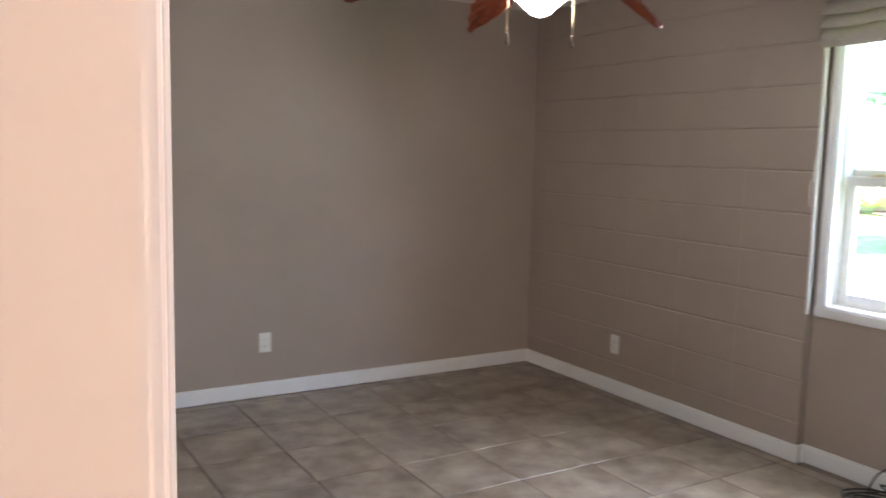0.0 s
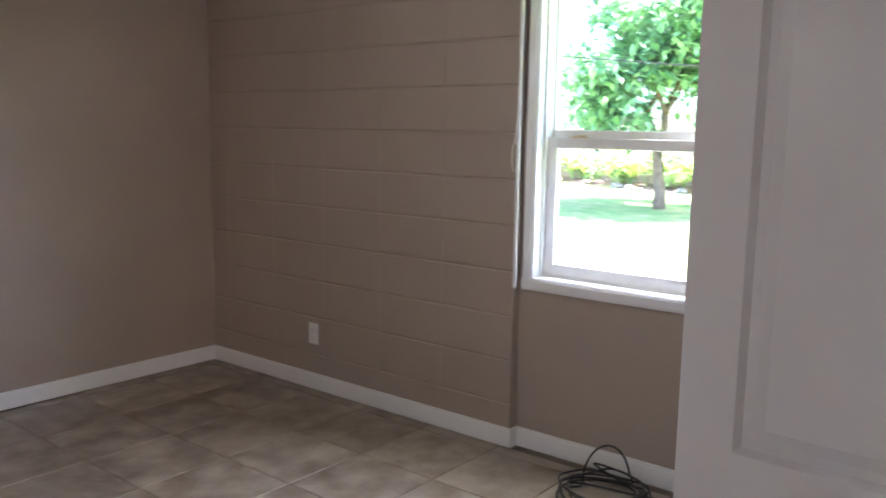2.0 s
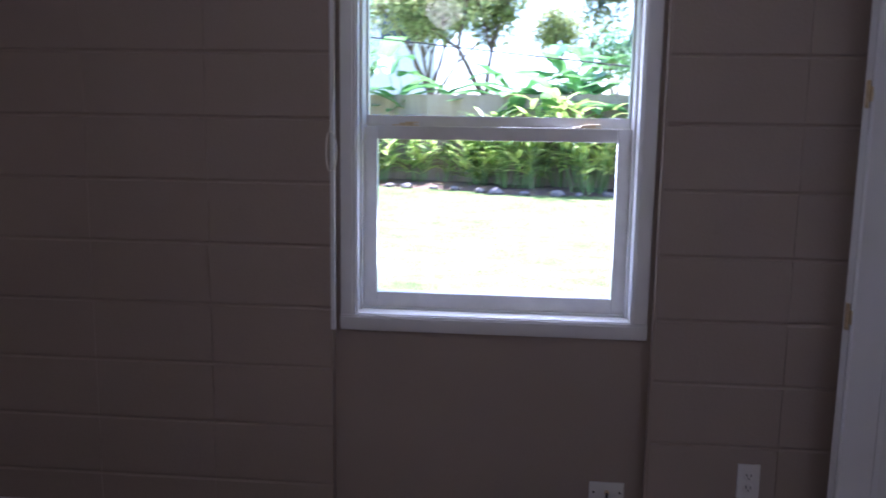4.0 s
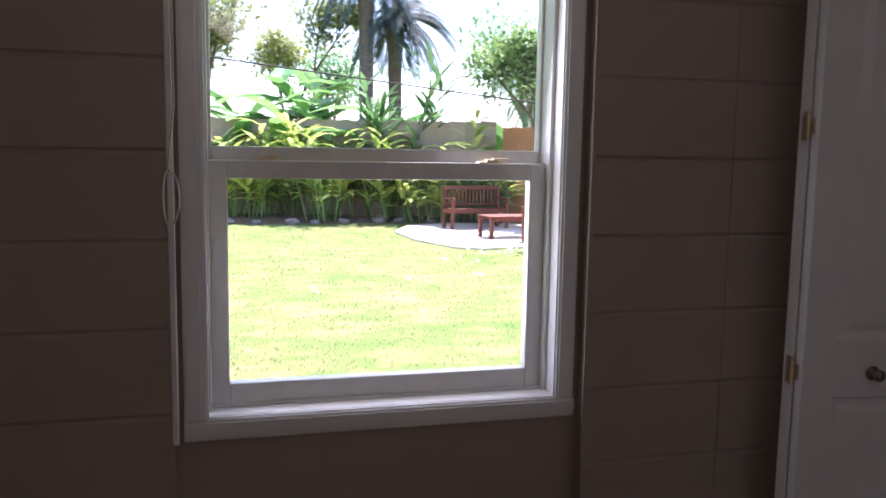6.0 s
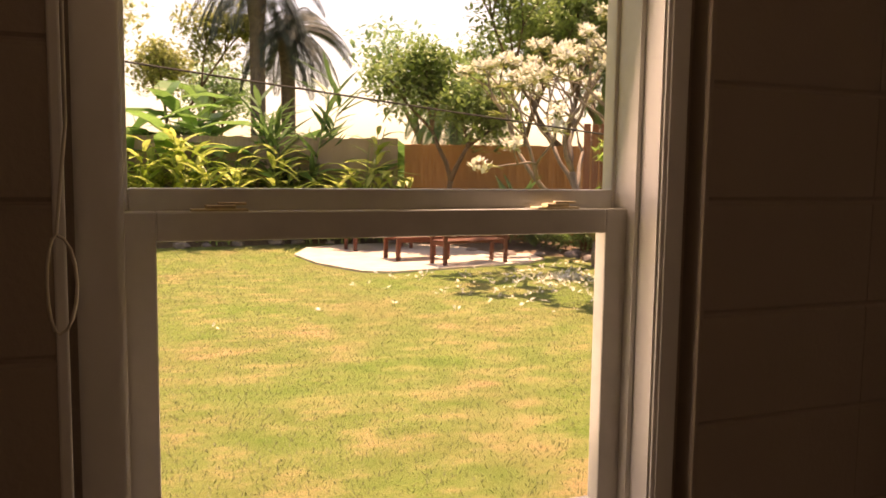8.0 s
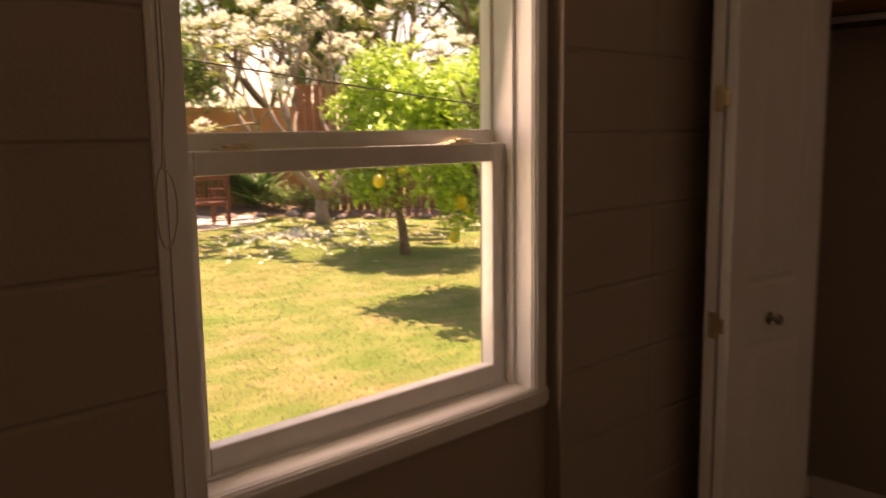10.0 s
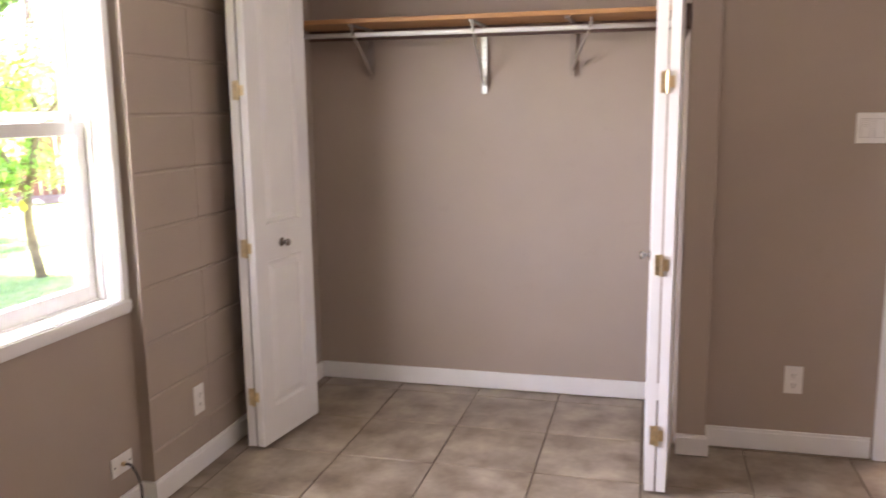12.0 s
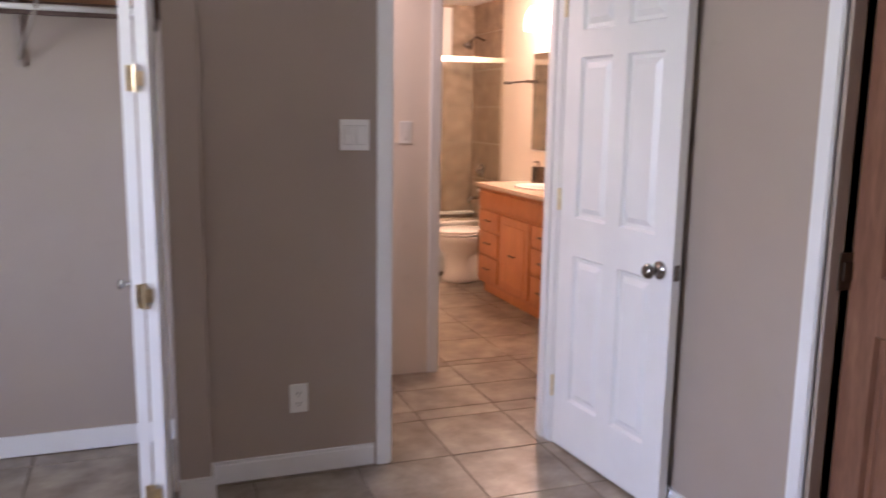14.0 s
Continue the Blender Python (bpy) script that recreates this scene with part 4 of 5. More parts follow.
tub = empty("bathtub")
part("apron", boxes((-1.678, -0.002, -3.98, -3.93, 0.002, 0.42), bevel=0.006), M_PORCELAIN, tub)
part("rim", boxes((-1.678, -0.002, -4.03, -3.92, 0.42, 0.45), (-1.678, -0.002, -4.69, -4.60, 0.42, 0.45), bevel=0.008), M_PORCELAIN, tub)
part("basin_floor", boxes((-1.678, -0.002, -4.69, -3.985, 0.05, 0.10)), M_PORCELAIN, tub)
tagged(tub, "white bathtub behind a glass shower screen", "bathtub")
screen = empty("shower_screen")
part("top_rail", boxes((-1.678, -0.002, -4.0, -3.95, 1.83, 1.88), bevel=0.004), M_GOLD, screen, "bright metal top rail")
part("bottom_rail", boxes((-1.678, -0.002, -3.99, -3.955, 0.4505, 0.475), bevel=0.003), M_GOLD, screen)
for x0, x1, y in ((-1.67, -0.80, -3.966), (-0.90, -0.01, -3.984)):
    g = part("pane", boxes((x0, x1, y - 0.004, y + 0.004, 0.475, 1.83)), M_SHOWERGLASS, screen)
    g.visible_shadow = False
tagged(screen, "clear glass sliding shower screen with a metal rail", "shower screen")
# wall tiles of the shower
shower = bpy.data.objects["wall_bath_back"]
tile_me = {}
srng = random.Random(2)
for wall, n_cols in (("back", 5), ("side", 2)):
    for i in range(n_cols):
        for k in range(7):
            key = wall
            if key not in tile_me:
                bm = boxes((-0.166, 0.166, -0.004, 0.004, -0.166, 0.166) if wall == "back" else (-0.004, 0.004, -0.166, 0.166, -0.166, 0.166), bevel=0.002, segments=1)
                me = bpy.data.meshes.new("tile")
                bm.to_mesh(me)
                bm.free()
                me.materials.append(M_BATHTILE)
                tile_me[key] = me
            t = new("tile", tile_me[key])
            t.parent = shower
            t.location = (-1.505 + 0.336 * i, -4.696, 0.28 + 0.336 * k) if wall == "back" else (-1.676, -4.52 + 0.336 * i, 0.28 + 0.336 * k)
sf = empty("shower_fittings", pose(-1.68, -4.42, 0))
bm = bmesh.new()
lathe(bm, [(0.07, 0), (0.07, 0.008), (0.03, 0.014), (0.03, 0.05), (0.02, 0.055)], pose(0.009, 0, 0.86, 0, 90), 18)
part("valve", bm, M_NICKEL, sf, smooth=True)
vs, fs = [], []
tube(vs, fs, [(0.009, 0, 0.60), (0.10, 0, 0.60), (0.13, 0, 0.58), (0.135, 0, 0.55)], 0.018, 10)
raw("spout", vs, fs, M_NICKEL, sf, smooth=True)
vs, fs = [], []
tube(vs, fs, [(0.009, 0, 2.06), (0.10, 0, 2.09), (0.15, 0, 2.05)], 0.010, 8)
tube(vs, fs, [(0.15, 0, 2.05), (0.165, 0, 2.02), (0.18, 0, 1.99)], [0.015, 0.035, 0.045], 12)
raw("shower_head", vs, fs, M_NICKEL, sf, smooth=True)
tagged(sf, "brushed metal shower valve, spout and shower head", "shower fittings")
sw3 = structure(empty("window_2"), "small white framed window high in the shower", "window")
part("window_frame", boxes((-1.44, -1.32, -4.692, -4.67, 1.93, 2.37), bevel=0.006), M_TRIM, sw3)

# ---- the garden ----
GZ = -0.25
ground = structure(part("ground", boxes((-60, 400, -300, 300, GZ - 0.3, GZ)), M_LAWN), "sunlit lawn of short green and straw-coloured grass", "lawn")
# the back fence runs at an angle; s runs along it, n towards the house
FA = Vector((18.09, -9.46))
FD = Vector((0.338, 0.941)).normalized()
FN = Vector((-FD.y, FD.x))


def on_fence(s, n=0.0):
    p = FA + FD * s + FN * n
    return p.x, p.y


def on_slats(s, n=0.0):
    return 15.9 + 0.70 * s - 0.714 * n, -7.3 + 0.714 * s + 0.70 * n


def bed_width(s):
    wide = 1.75 + 0.3 * math.sin(s * 0.7) + 0.2 * math.sin(s * 1.9)
    u = max(0.0, min(1.0, (s - 3.2) / 0.9))
    v = max(0.0, min(1.0, (s - 7.6) / 1.2))
    return (3.1 + 0.15 * math.sin(s * 2.1)) * (1 - u) + (0.75 * (1 - v) + wide * v) * u


bed_rng = random.Random(21)
top_line, low_line = [], []
for i in range(30):
    s = -9 + i * 0.5
    if s < 0.1:
        top_line.append(on_slats(s, -0.3))
        low_line.append(on_slats(s, 0.95 + 0.15 * math.sin(s * 1.7)))
for i in range(60):
    s = 1.6 + i * 0.44
    top_line.append(on_fence(s, -0.3))
    low_line.append(on_fence(s, bed_width(s)))
vs, fs = [], []
for (ax, ay), (bx, by) in zip(top_line, low_line):
    for k in range(6):
        u = k / 5
        vs.append((ax + (bx - ax) * u, ay + (by - ay) * u, GZ + 0.09 * math.sin(math.pi * (0.15 + 0.85 * u)) + bed_rng.uniform(0, 0.025) - (0.02 if k == 5 else 0)))
for i in range(len(top_line) - 1):
    for k in range(5):
        a = i * 6 + k
        fs.append((a, a + 1, a + 7, a + 6))
structure(raw("planting_bed", vs, fs, M_MULCH, smooth=True), "brown mulched planting bed along the fence", "planting bed")


def rock(x, y, r, rnd):
    bm = bmesh.new()
    bmesh.ops.create_icosphere(bm, subdivisions=2, radius=r)
    off = rnd.uniform(0, 50)
    for v in bm.verts:
        v.co *= 1 + 0.35 * noise.noise(v.co / r * 1.1 + Vector((off, off, off)))
        v.co.z *= 0.6
    ob = part("edging_rock", bm, M_ROCK)
    ob.location = (x, y, GZ + r * 0.25)
    return tagged(ob, "dark rough lava rock edging the planting bed", "rock", group="bed edging rocks")


for i in range(42):
    s = 1.7 + (i - 9) * 0.62
    if i < 9:
        x, y = on_slats(-4.6 + i * 0.55, 0.95 + bed_rng.uniform(-0.1, 0.1))
    else:
        x, y = on_fence(s + bed_rng.uniform(-0.15, 0.15), bed_width(s) + bed_rng.uniform(-0.1, 0.05))
    rock(x, y, bed_rng.uniform(0.09, 0.2), bed_rng)

# patio of pale concrete
bm = bmesh.new()
outline = [(17.5, -1.65), (16.0, -1.72), (14.7, -2.15), (14.45, -2.6), (14.7, -3.8), (15.0, -5.4), (15.5, -6.0), (16.9, -6.3), (18.4, -5.6), (19.2, -4.4), (19.3, -3.2), (18.8, -2.2)]
lo = [bm.verts.new((x, y, GZ - 0.05)) for x, y in outline]
hi = [bm.verts.new((x, y, GZ + 0.035)) for x, y in outline]
bm.faces.new(hi)
for i in range(len(outline)):
    k = (i + 1) % len(outline)
    bm.faces.new((lo[i], lo[k], hi[k], hi[i]))
bmesh.ops.recalc_face_normals(bm, faces=bm.faces[:])
structure(part("patio", bm, M_PATIO), "pale concrete patio at the edge of the lawn", "patio")


# ---- fence boards ----
def fence(name, s0, s1, height, board, gap, mat, label, base=None, side=None):
    root = structure(empty(name), label, "fence")
    n = int((s1 - s0) / (board + gap))
    me = {}
    rnd = random.Random(name + str(s0))
    for i in range(n):
        key = i % 4
        if key not in me:
            h = height + (0.0, 0.012, -0.01, 0.006)[key]
            bm = boxes((-board / 2, board / 2, -0.011, 0.011, 0.0, h), bevel=0.004, segments=1)
            m = bpy.data.meshes.new("board")
            bm.to_mesh(m)
            bm.free()
            m.materials.append(mat)
            me[key] = m
        b = new("board", me[key])
        s = s0 + (i + 0.5) * (board + gap)
        x, y = side(s) if side else on_fence(s)
        ang = math.degrees(math.atan2(FD.y, FD.x)) if not side else base
        b.matrix_world = pose(x, y, GZ + rnd.uniform(-0.01, 0.01), 0, 0, ang + rnd.uniform(-0.6, 0.6))
        b.parent = root
    return root


fence("fence_cedar", 0.4, 5.2, 2.26, 0.185, 0.0008, M_FENCE, "tall cedar board fence with closed boards")
fence("fence_weathered", 5.2, 25.0, 2.38, 0.185, 0.0008, M_FENCE_GREY, "weathered pale board fence behind the plants")
CORNER = on_fence(25.0)
fence("fence_side", 0.0, 26.0, 2.38, 0.185, 0.0008, M_FENCE_GREY, "weathered pale board fence along the side of the lawn", 100.0, lambda s: (CORNER[0] - 0.18 * s, CORNER[1] + s))
fence("fence_slatted", -10.0, 0.3, 2.62, 0.135, 0.03, M_FENCE_RED, "reddish brown slatted board fence", 45.6, on_slats)


# ---- plants ----
def frame_of(d):
    d = d.normalized()
    u = d.cross(Vector((0, 0, 1)) if abs(d.z) < 0.95 else Vector((1, 0, 0))).normalized()
    return d, u, d.cross(u)


def leaf_blade(vs, fs, p, d, length, width, droop, fold=0.25, segs=2):
    """A tapering leaf that starts at p, heads along d and bends down."""
    d, u, w = frame_of(Vector(d))
    if w.z < 0:
        w = -w
    base = len(vs)
    pos = Vector(p)
    step = length / segs
    dirn = d.copy()
    for i in range(segs + 1):
        t = i / segs
        half = width * 0.5 * (math.sin(math.pi * (0.12 + 0.88 * t)) ** 0.8 if t < 1 else 0.05)
        vs.append(tuple(pos - u * half + w * half * fold))
        vs.append(tuple(pos))
        vs.append(tuple(pos + u * half + w * half * fold))
        dirn = (dirn + Vector((0, 0, -droop / segs))).normalized()
        pos = pos + dirn * step
    for i in range(segs):
        a = base + 3 * i
        fs.append((a, a + 1, a + 4, a + 3))
        fs.append((a + 1, a + 2, a + 5, a + 4))


def small_leaves(vs, fs, centre, radius, count, size, rnd, flat=0.8, up=0.3):
    for _ in range(count):
        while True:
            o = Vector((rnd.uniform(-1, 1), rnd.uniform(-1, 1), rnd.uniform(-1, 1)))
            if o.length < 1:
                break
        p = Vector(centre) + Vector((o.x * radius, o.y * radius, o.z * radius * flat))
        d = Vector((rnd.gauss(0, 1), rnd.gauss(0, 1), rnd.gauss(up, 0.6)))
        s = size * rnd.uniform(0.7, 1.35)
        d, u, w = frame_of(d)
        b = len(vs)
        vs.extend((tuple(p), tuple(p + d * s * 0.45 + u * s * 0.26), tuple(p + d * s + w * s * 0.1), tuple(p + d * s * 0.45 - u * s * 0.26)))
        fs.append((b, b + 1, b + 2, b + 3))


def limbs(vs, fs, p, d, length, radius, depth, rnd, tips, spread=0.6, ratio=0.72, forks=(2, 3), n=7, up=0.25, all_pts=None):
    p, d = Vector(p), Vector(d).normalized()
    pts, r = [p], [radius]
    q, dd = p, d
    for i in range(3):
        dd = (dd + Vector((rnd.gauss(0, 0.12), rnd.gauss(0, 0.12), rnd.gauss(0.03, 0.08)))).normalized()
        q = q + dd * length / 3
        pts.append(q)
        r.append(radius * (1 - 0.3 * (i + 1) / 3))
    tube(vs, fs, pts, r, n)
    if all_pts is not None:
        all_pts.append((q, depth))
    if depth == 0:
        tips.append((q, dd))
        return
    k = rnd.randint(*forks)
    a0 = rnd.uniform(0, 2 * math.pi)
    _, u, w = frame_of(dd)
    for i in range(k):
        a = a0 + 2 * math.pi * i / k + rnd.uniform(-0.4, 0.4)
        nd = (dd + (u * math.cos(a) + w * math.sin(a)) * spread * rnd.uniform(0.7, 1.3) + Vector((0, 0, up))).normalized()
        limbs(vs, fs, q, nd, length * ratio * rnd.uniform(0.8, 1.2), radius * 0.66, depth - 1, rnd, tips, spread, ratio, forks, max(5, n - 1), up, all_pts)


def leafy_tree(name, x, y, trunk_h, crown_r, size, n_leaf, bark, leafm, label, seed, depth=3, lean=(0, 0), trunk_r=0.06, z=GZ, flat=0.8, up=0.25, spread=0.6, category="tree", clump=None, body=None, n_body=0):
    rnd = random.Random(seed)
    root = empty(name, pose(x, y, z))
    vs, fs, tips, alls = [], [], [], []
    limbs(vs, fs, (0, 0, -0.05), (lean[0], lean[1], 1), trunk_h, trunk_r, depth, rnd, tips, spread=spread, up=up, all_pts=alls, ratio=0.68)
    raw("trunk", vs, fs, bark, root, smooth=True)
    vs, fs = [], []
    spots = [p for p, dp in alls if dp <= 1]
    per = max(1, n_leaf // len(spots))
    for p in spots:
        small_leaves(vs, fs, p, (clump or crown_r * 0.42) * rnd.uniform(0.7, 1.25), per, size, rnd, flat)
    if body:
        cx, cy, cz, rx, ry, rz = body
        knots = 46
        for _ in range(knots):
            a, b = rnd.uniform(0, 2 * math.pi), math.asin(rnd.uniform(-0.85, 1))
            q = rnd.uniform(0.55, 1.0)
            c = Vector((cx + rx * q * math.cos(a) * math.cos(b), cy + ry * q * math.sin(a) * math.cos(b), cz + rz * q * math.sin(b)))
            small_leaves(vs, fs, c, 0.30 * (rx + rz) / 2 * rnd.uniform(0.6, 1.3), n_body // knots, size, rnd, 0.8)
            spots.append(c)
    raw("crown", vs, fs, leafm, root)
    tagged(root, label, category)
    return root, spots, rnd


def add_fruit(root, spots, rnd, n, r=0.05):
    for i in range(n):
        p = spots[rnd.randrange(len(spots))]
        bm = bmesh.new()
        bmesh.ops.create_uvsphere(bm, u_segments=12, v_segments=8, radius=r)
        for v in bm.verts:
            v.co.z *= 1.12
        f = part("fruit", bm, M_FRUIT, root, "ripe yellow citrus fruit", smooth=True)
        f.location = p + Vector((rnd.uniform(-0.25, 0.25), rnd.uniform(-0.25, 0.25), rnd.uniform(-0.45, -0.1)))


r1, sp, rn = leafy_tree("lemon_tree", 10.25, -4.93, 0.75, 0.95, 0.105, 3600, M_BARK, M_LEMON, "bushy citrus tree with bright green leaves on the lawn", 31, trunk_r=0.075, up=0.22, spread=0.75, body=(0.0, -0.1, 1.52, 1.15, 1.15, 1.3), n_body=10000)
add_fruit(r1, sp, rn, 4, 0.055)
r2, sp, rn = leafy_tree("lemon_tree", 7.46, -3.82, 0.95, 0.68, 0.095, 2600, M_BARK, M_LEMON, "citrus tree with a leaning trunk and yellow fruit", 37, lean=(0.12, 0.16), trunk_r=0.06, up=0.2, spread=0.8, body=(0.25, 0.35, 1.45, 0.78, 0.78, 0.95), n_body=5200)
add_fruit(r2, sp, rn, 4, 0.06)
f = part("fruit", (lambda b: (bmesh.ops.create_uvsphere(b, u_segments=16, v_segments=10, radius=0.075), b)[1])(bmesh.new()), M_FRUIT, r2, "large ripe yellow fruit", smooth=True)
f.location = (7.39 - 7.46, -3.15 + 3.82, 0.74 - GZ)

# plumeria: thick forked grey limbs, leaf tufts and blossom heads at the tips
rnd = random.Random(44)
plum = empty("plumeria_tree", pose(14.3, -6.45, GZ))
vs, fs, tips = [], [], []
tube(vs, fs, [(0, 0, -0.05), (0.03, 0.02, 0.25), (0.0, 0.0, 0.52)], [0.15, 0.12, 0.11], 10)
for i in range(7):
    a = 2 * math.pi * i / 7 + rnd.uniform(-0.3, 0.3)
    limbs(vs, fs, (0, 0, 0.45), (math.cos(a) * 0.9, math.sin(a) * 0.9, 0.60 + 0.55 * (i % 2)), 1.36, 0.078, 4, rnd, tips, spread=0.66, ratio=0.76, forks=(2, 2), up=0.16)
raw("trunk", vs, fs, M_BARKGREY, plum, smooth=True)
lv, lf, bv, bf = [], [], [], []
for p, d in tips:
    for i in range(13):
        a = rnd.uniform(0, 2 * math.pi)
        leaf_blade(lv, lf, p, Vector((math.cos(a), math.sin(a), rnd.uniform(0.1, 0.8))), rnd.uniform(0.16, 0.30), 0.075, 0.5)
    if rnd.random() < 0.5 or p.z > 3.2:
        c = p + d * 0.10
        small_leaves(bv, bf, c, 0.15, 66, 0.095, rnd, 0.7, 0.9)
raw("crown", lv, lf, M_PLUM, plum)
raw("blossoms", bv, bf, M_BLOSSOM, plum, "creamy white plumeria blossom heads")
tagged(plum, "plumeria tree with bare forked limbs and white blossoms", "tree")

leafy_tree("shade_tree", 17.7, 7.55, 1.35, 2.1, 0.27, 3600, M_BARK, M_TREE, "large broad-leaved shade tree on the lawn", 52, depth=4, trunk_r=0.16, up=0.2, spread=0.62, clump=0.7, body=(0, 0.0, 3.3, 2.9, 2.8, 2.2), n_body=9000)
for i, (s, n, h, sd) in enumerate(((4.2, 0.6, 1.55, 61), (12.0, -5.0, 2.4, 62), (15.5, -3.5, 2.2, 66), (18.5, -3.0, 2.2, 67), (-1.5, -2.4, 2.2, 63), (-5.5, -3.0, 2.3, 64), (2.0, -3.2, 2.6, 65))):
    x, y = on_fence(s, n)
    leafy_tree("garden_tree", x, y, h, 1.35, 0.16, 6000, M_BARK, M_PALE if s > 10 else M_SHRUB, "leafy tree beyond the fence with sunlight put into its leaf colour" if s > 10 else "bushy green garden tree by the fence", sd, depth=3, trunk_r=0.09, up=0.35, spread=0.55, clump=0.62)


def clump_plant(name, x, y, stems, height, leaf_len, leaf_w, leafm, label, seed, droop=0.7, per_stem=7, spread=0.35, category="plant", red=0):
    rnd = random.Random(seed)
    root = empty(name, pose(x, y, GZ + 0.03))
    sv, sf_, lv, lf = [], [], [], []
    for i in range(stems):
        a = rnd.uniform(0, 2 * math.pi)
        r = rnd.uniform(0, spread)
        bx, by = r * math.cos(a), r * math.sin(a)
        lean = Vector((math.cos(a) * 0.28, math.sin(a) * 0.28, 1)).normalized()
        h = height * rnd.uniform(0.55, 1.1)
        b0 = Vector((bx, by, 0))
        tube(sv, sf_, [b0, b0 + lean * h * 0.5, b0 + lean * h], [0.018, 0.015, 0.008], 5)
        for k in range(per_stem):
            t = 0.3 + 0.7 * k / per_stem
            aa = rnd.uniform(0, 2 * math.pi)
            d = Vector((math.cos(aa), math.sin(aa), rnd.uniform(0.35, 1.3)))
            leaf_blade(lv, lf, b0 + lean * h * t, d, leaf_len * rnd.uniform(0.7, 1.15), leaf_w * rnd.uniform(0.8, 1.2), droop, segs=3)
    raw("stems", sv, sf_, M_SHRUB, root)
    raw("leaves", lv, lf, leafm, root)
    tagged(root, label, category)
    return root


prng = random.Random(77)
for i in range(40):
    s = 5.5 + (i * 0.48 if i < 14 else 6.72 + (i - 14) * 0.80) + prng.uniform(-0.25, 0.25)
    x, y = on_fence(s, prng.uniform(0.25, 0.75 if s < 8 else 1.15)) if i < 28 else (CORNER[0] - prng.uniform(0.4, 1.4), CORNER[1] + (i - 28) * 1.3)
    clump_plant("ginger_plant", x, y, prng.randint(10, 14) if i < 14 else prng.randint(6, 9), prng.uniform(1.4, 2.5) if i < 14 else prng.uniform(0.8, 1.6), 0.72, 0.15, M_GINGER, "clump of yellow-green ginger plants by the fence", 100 + i, per_stem=9, spread=0.45)
for i, (s, n) in enumerate(((6.0, -1.0), (8.6, -0.9), (9.2, -0.6), (9.8, -1.3), (10.4, -0.8), (11.0, -1.6), (11.8, -0.8), (13.0, -1.2), (14.6, -0.9), (16.8, -1.3))):
    x, y = on_fence(s, n)
    clump_plant("banana_plant", x, y, 7, (2.4, 3.0, 3.6)[i % 3], 1.5, 0.55, M_BANANA, "tall banana plant with broad torn leaves", 140 + i, droop=0.75, per_stem=6, spread=0.7)
for i, (s, n, h) in enumerate(((7.6, -0.35, 3.5), (5.4, 0.6, 0.7), (2.9, 1.0, 0.9), (2.3, 1.6, 0.5))):
    x, y = on_fence(s, n)
    clump_plant("yucca_plant", x, y, 8 if h > 3 else 4, h, 1.05, 0.13, M_AGAVE, "spiky yucca with stiff sword-shaped leaves", 160 + i, droop=0.18, per_stem=26, spread=0.2)
for i in range(14):
    x, y = (17.5 - 0.36 * i, -6.75 - 0.1 * i) if i < 7 else on_fence(9 + i * 1.2, 1.0 + 0.4 * math.sin(i * 2.3))
    root, _, _ = leafy_tree("low_shrub", x, y, 0.22, 0.4, 0.09, 420, M_BARK, M_SHRUB, "low leafy shrub in the planting bed", 180 + i, depth=2, trunk_r=0.02, clump=0.28, category="shrub")


def palm(x, y, height, seed, lean=(0.04, 0.0), fronds=26, flen=2.3, leafm=M_PALM, label="tall palm beyond the fence, its drooping fronds coloured dark as backlit"):
    rnd = random.Random(seed)
    root = empty("palm_tree", pose(x, y, GZ))
    vs, fs = [], []
    pts = [(lean[0] * h * h * 0.1, lean[1] * h * h * 0.1, h) for h in [height * i / 10 for i in range(11)]]
    tube(vs, fs, pts, [0.26 - 0.05 * min(1, i / 3) + (0.08 if i >= 9 else 0) for i in range(11)], 10)
    raw("trunk", vs, fs, M_PALMBARK, root, smooth=True)
    lv, lf, rv, rf = [], [], [], []
    top = Vector(pts[-1])
    for i in range(fronds):
        a = rnd.uniform(0, 2 * math.pi)
        el = rnd.uniform(-0.25, 1.15)
        d = Vector((math.cos(a) * math.cos(el), math.sin(a) * math.cos(el), math.sin(el)))
        p, path = top.copy(), []
        n = 14
        for k in range(n + 1):
            path.append(p.copy())
            d = (d + Vector((0, 0, -0.17))).normalized()
            p = p + d * flen / n
        tube(rv, rf, path, [0.03 * (1 - 0.8 * k / n) for k in range(n + 1)], 4)
        for k in range(2, n * 4):
            t = k / (n * 4)
            q = path[int(t * n)].lerp(path[min(n, int(t * n) + 1)], t * n - int(t * n))
            dd = (path[min(n, int(t * n) + 1)] - path[int(t * n)]).normalized()
            side = dd.cross(Vector((0, 0, 1))).normalized()
            ln = 0.55 * math.sin(math.pi * (0.15 + 0.8 * t))
            for sg in (-1, 1):
                tip = q + (side * sg * 0.75 + dd * 0.55 + Vector((0, 0, -0.45))).normalized() * ln
                b = len(lv)
                lv.extend((tuple(q), tuple(q.lerp(tip, 0.5) + dd * 0.020), tuple(tip), tuple(q.lerp(tip, 0.5) - dd * 0.020)))
                lf.append((b, b + 1, b + 2, b + 3))
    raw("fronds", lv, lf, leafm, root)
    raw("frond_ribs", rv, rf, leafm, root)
    return tagged(root, label, "palm tree")


